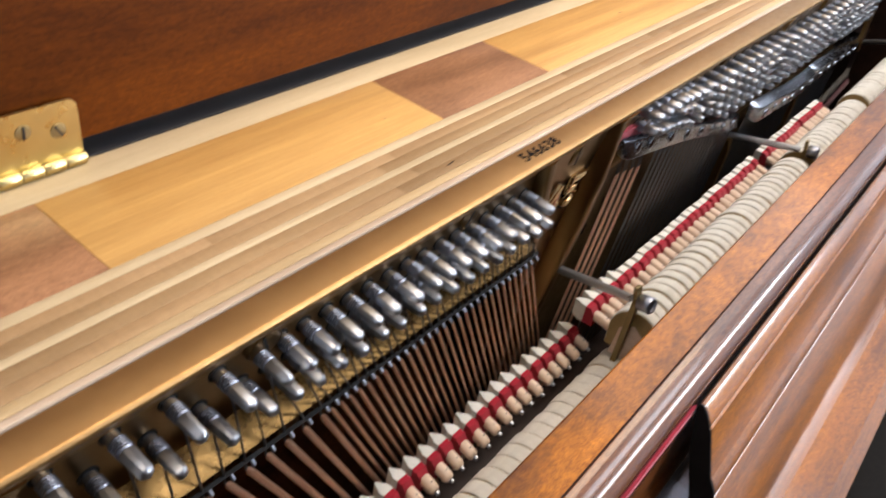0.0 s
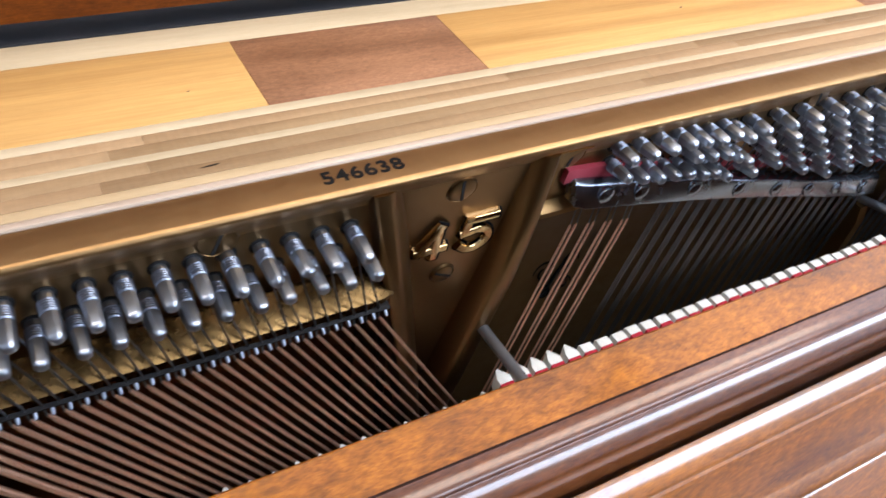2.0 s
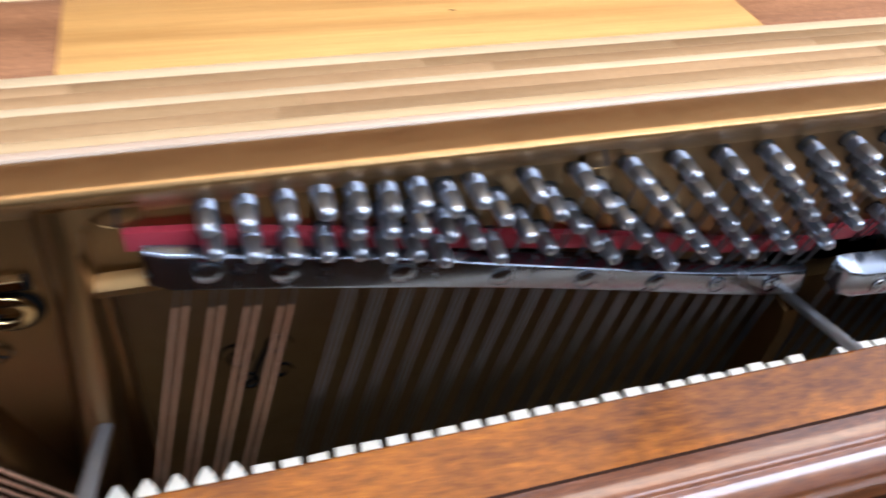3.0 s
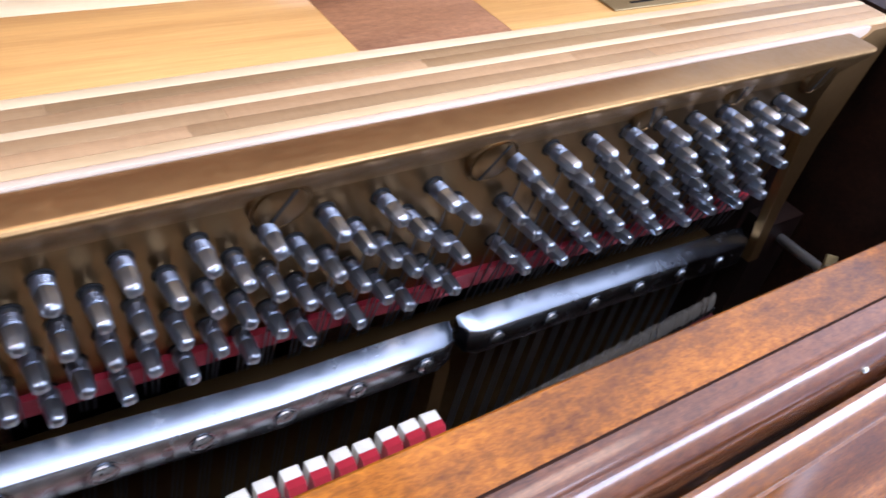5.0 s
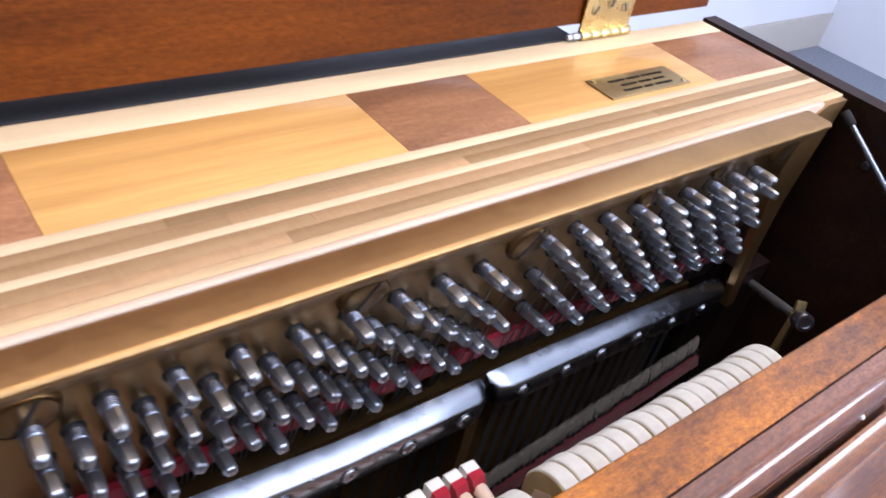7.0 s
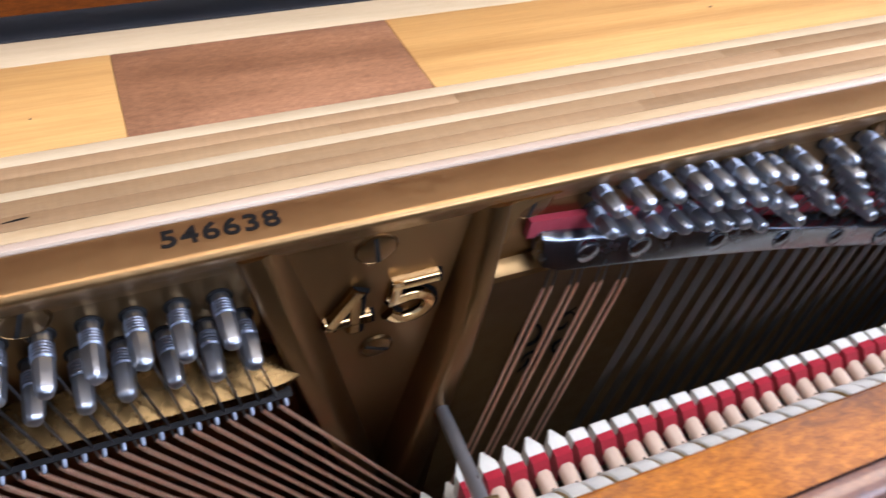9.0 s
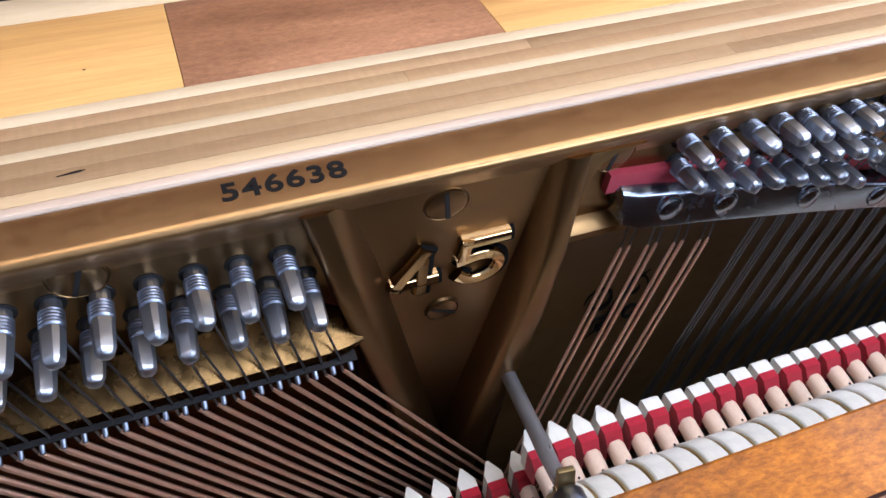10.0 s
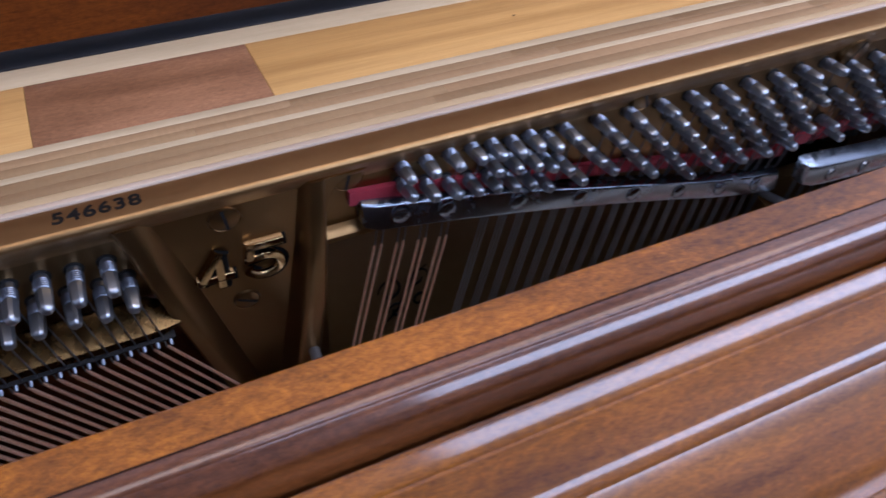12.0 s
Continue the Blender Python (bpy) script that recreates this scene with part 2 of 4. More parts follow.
def prism(profile, x0, x1, bm=None, slope=None):
    """A profile of (y, z) points drawn out along x. slope(x): (dy, dz) added at that end."""
    bm = bm or bmesh.new()
    rings = []
    for x in (x0, x1):
        dy, dz = slope(x) if slope else (0, 0)
        rings.append([bm.verts.new((x, y + dy, z + dz)) for y, z in profile])
    k = len(profile)
    for i in range(k):
        bm.faces.new((rings[0][i], rings[0][(i + 1) % k], rings[1][(i + 1) % k], rings[1][i]))
    bm.faces.new(rings[0])
    bm.faces.new(rings[1])
    return bm


def sheet(outline, y_of, depth, bm=None):
    """A slab whose front follows y_of(z), with an outline of (x, z) points, and its back depth further in."""
    bm = bm or bmesh.new()
    front = [bm.verts.new((x, y_of(z), z)) for x, z in outline]
    back = [bm.verts.new((x, y_of(z) + depth, z)) for x, z in outline]
    k = len(outline)
    bm.faces.new(front)
    bm.faces.new(back)
    for i in range(k):
        bm.faces.new((front[i], front[(i + 1) % k], back[(i + 1) % k], back[i]))
    return bm


def tube(points, radius, seg=8, bm=None, caps=True):
    bm = bm or bmesh.new()
    pts = [Vector(p) for p in points]
    rings = []
    for i, p in enumerate(pts):
        d = (pts[min(i + 1, len(pts) - 1)] - pts[max(i - 1, 0)]).normalized()
        u = d.orthogonal().normalized() if not rings else (u - d * u.dot(d)).normalized()
        w = d.cross(u)
        r = radius[i] if isinstance(radius, (list, tuple)) else radius
        rings.append([bm.verts.new(p + r * (math.cos(2 * math.pi * j / seg) * u + math.sin(2 * math.pi * j / seg) * w)) for j in range(seg)])
    for a, b in zip(rings, rings[1:]):
        for j in range(seg):
            bm.faces.new((a[j], a[(j + 1) % seg], b[(j + 1) % seg], b[j]))
    if caps:
        bm.faces.new(rings[0])
        bm.faces.new(rings[-1])
    return bm


def lathe(profile, m, seg=16, bm=None):
    """(radius, height) points turned about the local z axis, placed by m."""
    bm = bm or bmesh.new()
    rings = []
    for r, h in profile:
        if r < 1e-6:
            rings.append([bm.verts.new(m @ Vector((0, 0, h)))])
        else:
            rings.append([bm.verts.new(m @ Vector((r * math.cos(2 * math.pi * j / seg), r * math.sin(2 * math.pi * j / seg), h))) for j in range(seg)])
    for a, b in zip(rings, rings[1:]):
        for j in range(seg):
            k = (j + 1) % seg
            vs = [a[0] if len(a) == 1 else a[j], a[0] if len(a) == 1 else a[k], b[0] if len(b) == 1 else b[k], b[0] if len(b) == 1 else b[j]]
            vs = list(dict.fromkeys(vs))
            if len(vs) > 2:
                bm.faces.new(vs)
    for ring in (rings[0], rings[-1]):
        if len(ring) > 2:
            bm.faces.new(ring)
    return bm


def text_mesh(body, size, depth, m, bevel=0.0, spacing=1.0, bold=0.0):
    cu = bpy.data.curves.new("lettering", "FONT")
    cu.body, cu.size, cu.extrude, cu.bevel_depth, cu.align_x, cu.align_y = body, size, depth, bevel, "CENTER", "CENTER"
    cu.space_character = spacing
    cu.offset = bold
    cu.bevel_resolution = 2
    ob = new("lettering", cu)
    me = bpy.data.meshes.new_from_object(ob.evaluated_get(bpy.context.evaluated_depsgraph_get()))
    bpy.data.objects.remove(ob)
    bpy.data.curves.remove(cu)
    bm = bmesh.new()
    bm.from_mesh(me)
    bpy.data.meshes.remove(me)
    bmesh.ops.transform(bm, matrix=m, verts=bm.verts)
    return bm


TOP = 1.25            # top of the back frame
X0, X1 = -0.325, 0.945  # the plate and action
XE = 1.006              # right end of the case


def panel_y(z):
    """Front face of the plate's pin panel, leaning back as it goes down."""
    return -0.056 + 0.13 * (1.225 - z)


def number_y(z):
    """Face of the number panel, which comes forward to meet the flange."""
    return panel_y(min(z, 1.19)) - 0.175 * max(z - 1.19, 0.0)


FACE = Matrix.Rotation(radians(90), 4, "X")           # local z towards the player

# ---- room ----
def room():
    a, b, h = 2.6, 2.6, 2.7
    yb = 0.35
    floor = tagged(link_mesh("floor", box(-a, 5.2, -b, 1.9, -0.1, 0.0), CARPET), "grey-blue carpeted floor of the room", "floor", kind="structure")
    tagged(link_mesh("ceiling", box(-a, 5.2, -b, 1.9, h, h + 0.1), CEIL), "plain white painted ceiling", "ceiling", kind="structure")
    tagged(link_mesh("wall_north", box(-a, 0.80, yb, yb + 0.15, 0, h), WALL), "off-white wall close behind the piano", "wall", kind="structure")
    tagged(link_mesh("wall_north_east", box(0.80, 5.2, 1.75, 1.9, 0, h), WALL), "off-white wall of the far part of the room", "wall", kind="structure")
    tagged(link_mesh("wall_return", box(0.65, 0.80, yb + 0.15, 1.75, 0, h), WALL), "off-white wall return beside the piano", "wall", kind="structure")
    tagged(link_mesh("wall_east", box(5.05, 5.2, -b, 1.75, 0, h), WALL), "off-white end wall of the room", "wall", kind="structure")
    tagged(link_mesh("baseboard", box(0.80, 5.05, 1.735, 1.75, 0, 0.20, 0.004), PLINTH), "beige painted baseboard", "baseboard", kind="structure")
    # south wall with a window opening
    bm = box(-a, 0.7, -b - 0.15, -b, 0, h)
    box(4.2, 5.2, -b - 0.15, -b, 0, h, bm=bm)
    box(0.7, 4.2, -b - 0.15, -b, 0, 0.95, bm=bm)
    box(0.7, 4.2, -b - 0.15, -b, 2.45, h, bm=bm)
    tagged(link_mesh("wall_south", bm, WALL), "off-white wall with a wide window opening", "wall", kind="structure")
    bm = box(-a - 0.15, -a, -b, 1.9, 0, h)
    tagged(link_mesh("wall_west", bm, WALL), "plain off-white side wall of the room", "wall", kind="structure")


room()


# ---- back frame: posts, fillers and laminated pin block ----
def back_frame():
    ob = thing("back_frame", (0.31, 0.02, 0.0), "laminated wooden piano back with brown posts and pale spruce fillers", "piano frame")
    posts = [(X0, -0.219), (0.0, 0.117), (0.419, 0.5057), (0.6688, 0.7493), (0.918, XE - 0.004)]
    g = 0.00008
    for a, b in posts:
        part("post", box(a + g, b - g, 0.034, 0.0597 - g, 0.05, 1.189, bm=box(a + g, b - g, 0.0 + g, 0.0597 - g, 1.19, TOP, 0.0003)), WALNUT, ob, "brown hardwood post end")
    for (a, b), (c, d) in zip(posts, posts[1:]):
        part("filler_board", box(b + g, c - g, 0.0 + g, 0.0597 - g, 1.19, TOP, 0.0003), SPRUCE, ob, "honey-coloured spruce filler board")
    part("back_rail", box(X0, XE - 0.004, 0.0597 + g, 0.0795, 1.19, TOP, 0.0006), MAPLE, ob, "pale maple rail along the back edge")

    def strip(name, y0, y1, label):
        part(name, box(X0, XE - 0.004, y1 + g, y0 - g, 1.236, TOP, 0.0001), MAPLE, ob, label)

    strip("ply_strip", 0.0, -0.0062, "pale maple ply")
    strip("ply_strip", -0.0200, -0.0245, "pale maple ply")
    part("ply_strip", box(X0, XE - 0.004, -0.0452, -0.0397, 1.236, TOP, 0.0002), TAN_PLY, ob, "tan maple ply")
    part("edge_ply", box(X0, 0.972, -0.0488, -0.0454, 1.236, TOP + 0.0002, 0.0004), PALE_PLY, ob, "whitish ply along the plate")
    rng = random.Random(4)
    for y0, y1 in ((-0.0062, -0.0128), (-0.0128, -0.0200), (-0.0245, -0.0322), (-0.0322, -0.0395)):
        x = X0
        while x < XE - 0.014:
            w = rng.uniform(0.10, 0.30)
            e = XE - 0.004 if x + w > XE - 0.07 else x + w
            part("ply_piece", box(x + g / 2, e - g / 2, y1 + g / 2, y0 - g / 2, 1.236, TOP - 0.0001, 0.0001), BEECH, ob)
            x = e
    return ob


frame_ob = back_frame()


# ---- cast plate ----
plate = thing("cast_iron_plate", (0.31, -0.04, 0.6), "bronze-painted cast iron piano plate with raised number and struts", "piano plate")


def slot_screw(parent, x, z, r=0.0085, turn=10, out=0.0, name="screw", material=None, lean=7.4):
    m = Matrix.Translation((x, panel_y(z) - out, z)) @ Matrix.Rotation(radians(lean), 4, "X") @ FACE @ Matrix.Rotation(radians(turn), 4, "Z")
    bm = lathe([(r * 1.16, -0.0055), (r * 1.10, -0.0004), (r * 1.05, 0.0004), (r * 1.01, 0.0001), (r * 0.99, -0.0006), (r * 0.965, -0.0006), (r * 0.95, 0.0006), (r * 0.85, 0.0009), (0.0, 0.0011)], m, 24)
    head = part(name, bm, material or PANEL, parent, "slotted screw head")
    slot = box(-0.0008, 0.0008, -r * 0.90, r * 0.90, 0.0004, 0.00125)
    bmesh.ops.transform(slot, matrix=m, verts=slot.verts)
    part("slot", slot, HOLE, head)
    return head


def ridge(run, half, rise, bm):
    """A raised stroke with sloping sides along (x, z) points of the number panel."""
    rings = []
    for i, (x, z) in enumerate(run):
        a, b = run[max(i - 1, 0)], run[min(i + 1, len(run) - 1)]
        d = Vector((b[0] - a[0], b[1] - a[1])).normalized()
        u = Vector((-d.y, d.x))
        if i == 0:
            x, z = x - d.x * half * 0.8, z - d.y * half * 0.8
        if i == len(run) - 1:
            x, z = x + d.x * half * 0.8, z + d.y * half * 0.8
        y = number_y(z)
        rings.append([bm.verts.new((x + u.x * half * s, y - rise * h, z + u.y * half * s)) for s, h in ((-1.15, -0.2), (-0.92, 0.7), (-0.66, 1.0), (0.0, 1.02), (0.66, 1.0), (0.92, 0.7), (1.15, -0.2))])
    for p, q in zip(rings, rings[1:]):
        for j in range(6):
            bm.faces.new((p[j], p[j + 1], q[j + 1], q[j]))
    bm.faces.new(rings[0])
    bm.faces.new(rings[-1])


def rib(name, stations):
    """A cast rib with sloping flanks and rounded shoulders, station by station downwards."""
    bm = bmesh.new()
    rings = []
    for z, fl, ll, lr, fr, yl in stations:
        yf = panel_y(min(z, 1.2335)) + 0.002
        d = yf - yl
        e = min(0.0016, (lr - ll) * 0.2)
        rings.append([bm.verts.new(p) for p in ((fl, yf, z), (fl + (ll - fl) * 0.12, yf - d * 0.22, z), (ll - (ll - fl) * 0.22, yl + d * 0.16, z), (ll + e * 0.3, yl + d * 0.03, z), (ll + e, yl, z),
                                                (lr - e, yl, z), (lr - e * 0.3, yl + d * 0.03, z), (lr + (fr - lr) * 0.22, yl + d * 0.16, z), (fr - (fr - lr) * 0.12, yf - d * 0.22, z), (fr, yf, z))])
    for p, q in zip(rings, rings[1:]):
        for j in range(9):
            bm.faces.new((p[j], p[j + 1], q[j + 1], q[j]))
    bm.faces.new(rings[0])
    bm.faces.new(rings[-1])
    return part(name, bm, PANEL, plate, "bronze rib of the plate", 50)


def build_plate():
    # top flange with its rounded front lip
    lip = [(-0.0497, 1.2490), (-0.0652, 1.2492), (-0.0666, 1.2488), (-0.0674, 1.2479), (-0.0676, 1.2466), (-0.0670, 1.2452),
           (-0.0652, 1.2422), (-0.0618, 1.2375), (-0.0580, 1.2325), (-0.0572, 1.2300), (-0.0497, 1.2300)]
    part("flange", prism(lip, -0.322, 0.951), GOLD, plate, "bronze top flange with a rounded lip")
    # pin panels
    part("pin_panel", sheet([(-0.323, 1.2335), (0.027, 1.2335), (0.045, 1.186), (-0.323, 1.186)], panel_y, 0.012), PANEL, plate, "bronze bass pin panel")
    part("number_panel", sheet([(0.027, 1.2385), (0.124, 1.2385), (0.1225, 1.19), (0.0395, 1.19)], number_y, 0.010), PANEL, plate, "bronze number panel")
    part("number_panel", sheet([(0.0395, 1.19), (0.1225, 1.19), (0.118, 0.98), (0.066, 0.98), (0.0455, 1.17)], panel_y, 0.012), PANEL, plate, "bronze lower panel between two ribs")
    part("pin_panel", sheet([(0.121, 1.2335), (0.946, 1.2335), (0.946, 1.128), (0.709, 1.1385), (0.62, 1.1430), (0.47, 1.1480), (0.46, 1.1420), (0.30, 1.168), (0.14, 1.200), (0.121, 1.19)], panel_y, 0.012), PANEL, plate, "bronze treble pin panel")
    # ribs between the recesses: height, outer foot, land, land, outer foot, face of the land
    rib("rib", [(1.2400, 0.0222, 0.0232, 0.0318, 0.0425, -0.0652), (1.2050, 0.0292, 0.0305, 0.0390, 0.0495, -0.0632), (1.1670, 0.0370, 0.0385, 0.0472, 0.0575, -0.0600),
                (1.0870, 0.0550, 0.0570, 0.0665, 0.0750, -0.0500), (0.9800, 0.0790, 0.0815, 0.0920, 0.0990, -0.0380)])
    rib("rib", [(1.2400, 0.1070, 0.1135, 0.1208, 0.1225, -0.0655), (1.1950, 0.1045, 0.1110, 0.1190, 0.1215, -0.0643), (1.1550, 0.0995, 0.1055, 0.1165, 0.1200, -0.0610),
                (1.0800, 0.0880, 0.0945, 0.1080, 0.1120, -0.0520), (0.9800, 0.0740, 0.0820, 0.0980, 0.1030, -0.0400)])
    part("gusset", sheet([(0.1190, 1.2395), (0.1420, 1.2395), (0.1320, 1.2378), (0.1262, 1.2345), (0.1228, 1.2290), (0.1212, 1.2200), (0.1190, 1.2200)], lambda z: -0.0642, 0.010), GOLD, plate, "bronze fillet of the plate")
    part("border", sheet([(-0.300, 1.2390), (0.0236, 1.2390), (0.0242, 1.2345), (-0.290, 1.2345)], lambda z: -0.0592, 0.006), PANEL, plate, "raised border over the bass pins")
    part("end_land", sheet([(-0.323, 1.2390), (-0.2900, 1.2390), (-0.2935, 1.2350), (-0.2960, 1.2250), (-0.3035, 1.2165), (-0.3085, 1.2080), (-0.3105, 1.1880), (-0.3110, 1.1600), (-0.323, 1.1600)], lambda z: -0.0640 + 0.06 * (1.239 - z), 0.012), PANEL, plate, "bronze end of the bass recess")
    part("end_web", sheet([(0.9465, 1.2335), (0.975, 1.2485), (1.001, 1.2485), (0.985, 1.215), (0.968, 1.175), (0.958, 1.13), (0.956, 1.09), (0.9465, 1.09)], lambda z: -0.0498 - 0.09 * (1.25 - z), 0.006), GOLD, plate, "bronze end of the plate")
    # deep web behind the strings, its bronze darkened to hold the shade there
    part("web", sheet([(0.118, 1.20), (0.44, 1.145), (0.47, 1.100), (0.946, 1.088), (0.946, 0.70), (0.118, 0.70)], lambda z: -0.036 + 0.05 * (1.2 - z), 0.012), PLATE_SHADED, plate, "bronze web behind the strings, shade put into its colour")
    # soundboard in the dark veneer colour, which stands for shade between the strings
    part("web", sheet([(-0.316, 1.17), (0.05, 1.17), (0.05, 0.70), (-0.316, 0.70)], lambda z: -0.012 + 0.05 * (1.2 - z), 0.010), ROSE, plate, "soundboard behind the bass strings, coloured dark for shade")
    four = [[(0.0652, 1.2030), (0.0555, 1.1862)], [(0.0555, 1.1862), (0.0695, 1.1862)], [(0.0652, 1.1985), (0.0652, 1.1812)]]
    bowl = [(0.0806, 1.1930)] + [(0.0880 + 0.0085 * math.cos(radians(a)), 1.1868 + 0.0075 * math.sin(radians(a))) for a in range(112, -150, -16)]
    five = [[(0.0962, 1.2030), (0.0818, 1.2030)], [(0.0818, 1.2030), (0.0808, 1.1935)], bowl]
    for digit in (four, five):
        bm = bmesh.new()
        for run in digit:
            ridge(run, 0.0028, 0.0036, bm)
        digit_ob = part("numeral", bm, POLISHED, plate, "raised cast digit", 50)
        # black copy shifted right and down: the digit's shaded side as colour
        bm = bmesh.new()
        for run in digit:
            ridge([(x + 0.0012, z - 0.0012) for x, z in run], 0.0036, 0.0026, bm)
        part("outline", bm, INK, digit_ob, "black shade on the digit's right and lower side", 50)
    m = Matrix.Translation((0.0208, -0.0572, 1.24925)) @ Matrix.Diagonal((1.05, 1, 1, 1))
    part("serial_number", text_mesh("546638", 0.0108, 0.00012, m, 0.0, 1.12, 0.00024), INK, plate, "stamped black number on the flange")
    for x, z, r, t in ((0.0762, 1.1604, 0.0066, 60), (-0.042, 1.2300, 0.0085, -20), (0.1345, 1.2315, 0.0080, -10)):
        slot_screw(plate, x, z, r, t, 0.0008)
    slot_screw(plate, 0.0722, 1.2262, 0.0076, 8, 0.0018, lean=9.9)
    for x, z, t, r in ((0.3128, 1.2350, 25, 0.0085), (0.481, 1.2265, -25, 0.0108), (0.609, 1.2285, -28, 0.0108), (0.7025, 1.2262, -28, 0.0112), (0.7913, 1.2318, 20, 0.0085), (0.8546, 1.2345, 0, 0.0085), (0.9230, 1.2310, -10, 0.0100), (-0.188, 1.2300, 20, 0.0085), (-0.3043, 1.2275, 35, 0.0095)):
        slot_screw(plate, x, z, r, t, 0.0030 if x > -0.3 else 0.0078, lean=12.0)


build_plate()


# ---- tuning pins ----
def pin_mesh():
    m = Matrix.Rotation(radians(90), 4, "X")
    bm = lathe([(0.0034, -0.004), (0.0034, 0.0100), (0.0031, 0.0104)], m, 12)
    rings = []
    for h, s, c in ((0.0098, 0.0034, 0.62), (0.0110, 0.0035, 0.54), (0.0150, 0.0033, 0.56), (0.0194, 0.0030, 0.60), (0.0202, 0.0027, 0.60), (0.0211, 0.0019, 0.60), (0.0215, 0.0010, 0.60)):
        pts = []
        for k in range(4):
            a = math.pi / 2 * k
            for u, v in ((1, -c), (1, c)):
                pts.append((s * (u * math.cos(a) - v * math.sin(a)), s * (u * math.sin(a) + v * math.cos(a))))
        rings.append([bm.verts.new(m @ Vector((x, y, h))) for x, y in pts])
    for a, b in zip(rings, rings[1:]):
        for j in range(8):
            bm.faces.new((a[j], a[(j + 1) % 8], b[(j + 1) % 8], b[j]))
    bm.faces.new(rings[-1])
    bm.faces.new(rings[0])
    return bm


def coil_mesh():
    turns = []
    for i in range(5):
        h = 0.0034 + i * 0.00115
        turns += [(0.0036, h), (0.0041, h + 0.00025), (0.0042, h + 0.00055), (0.0041, h + 0.00085)]
    return lathe([(0.0034, 0.0032)] + turns + [(0.0036, 0.0093)], Matrix.Rotation(radians(90), 4, "X"), 14)


coil_ob = part("wire_coil", coil_mesh(), COIL, plate, "", 28)
COIL_MESH = coil_ob.data
bpy.data.objects.remove(coil_ob)
proto = part("tuning_pin", pin_mesh(), NICKEL, plate, "steel tuning pin with a coil of wire", 28)
PIN = proto.data
bpy.data.objects.remove(proto)
hole_bm = lathe([(0.0, 0.0), (0.0046, 0.0), (0.0046, 0.0003), (0.0044, 0.0004), (0.0042, 0.0003), (0.0, 0.0004)], FACE, 16)
hole_ob = part("pin_hole", hole_bm, HOLE, plate)
HOLE_MESH = hole_ob.data
bpy.data.objects.remove(hole_ob)
pin_rng = random.Random(11)


def tuning_pin(x, z, reach=0.87, dip=-3.0):
    ob = new("tuning_pin", PIN)
    y = panel_y(z)
    x += pin_rng.uniform(-0.0004, 0.0004)
    z += pin_rng.uniform(-0.0004, 0.0004)
    ob.matrix_basis = pose(x, y + pin_rng.uniform(-0.0008, 0.0008), z, pin_rng.uniform(-1.5, 1.5) + dip, 0, pin_rng.uniform(-1.5, 1.5)) @ Matrix.Rotation(pin_rng.uniform(-0.6, 0.6), 4, "Y") @ Matrix.Diagonal((0.92, reach, 0.92, 1))
    under(ob, plate)
    tagged(ob, "steel tuning pin with a coil of wire")
    c = new("wire_coil", COIL_MESH)
    c.parent = ob
    h = new("pin_hole", HOLE_MESH)
    h.matrix_basis = pose(x, y, z, 7.4)
    h.parent = ob
    h.matrix_parent_inverse = ob.matrix_basis.inverted()
    return x, z


def bass_pins():
    """Two even rows, set wider apart towards the lowest strings."""
    xs = [0.0170 - 0.0138 * i for i in range(15)] + [-0.1900, -0.2095, -0.2335, -0.2580, -0.2835]
    top = [tuning_pin(v, 1.2178 + 0.0100 * (0.0176 - v) / 0.3, 1.10, 3.0) for v in xs]
    low = [tuning_pin(0.0235, 1.2040, 1.10, 3.0)]
    low += [tuning_pin(v - (0.0064 if v > -0.2 else 0.0088), 1.2040 + 0.0070 * (0.0176 - v) / 0.3, 1.10, 3.0) for v in xs[:-1]]
    low += [tuning_pin(-0.2945, 1.2175, 1.10, 3.0), tuning_pin(-0.3022, 1.2095, 1.10, 3.0)]
    return sorted(top + low)


BASS = bass_pins()


# lines of the three pressure bars: x and height
BAR_A = [(0.1385, 1.2092), (0.140, 1.2088), (0.147, 1.2068), (0.19, 1.1972), (0.235, 1.1860), (0.28, 1.1732), (0.3225, 1.1610), (0.363, 1.1488), (0.40, 1.1378), (0.44, 1.1280), (0.461, 1.1245), (0.4655, 1.1240), (0.467, 1.1240)]
BAR_B = [(0.4735, 1.1390), (0.4765, 1.1388), (0.484, 1.1383), (0.55, 1.1300), (0.61, 1.1215), (0.66, 1.1203), (0.694, 1.1198), (0.7015, 1.1196), (0.7045, 1.1194)]
BAR_C = [(0.7090, 1.1200), (0.7120, 1.1198), (0.7195, 1.1192), (0.77, 1.1175), (0.836, 1.1142), (0.8735, 1.1110), (0.934, 1.1062), (0.9415, 1.1056), (0.9445, 1.1054)]


def bar_z(x):
    pts = BAR_A if x < 0.470 else BAR_B if x < 0.711 else BAR_C
    return float(np.interp(x, [p[0] for p in pts], [p[1] for p in pts]))


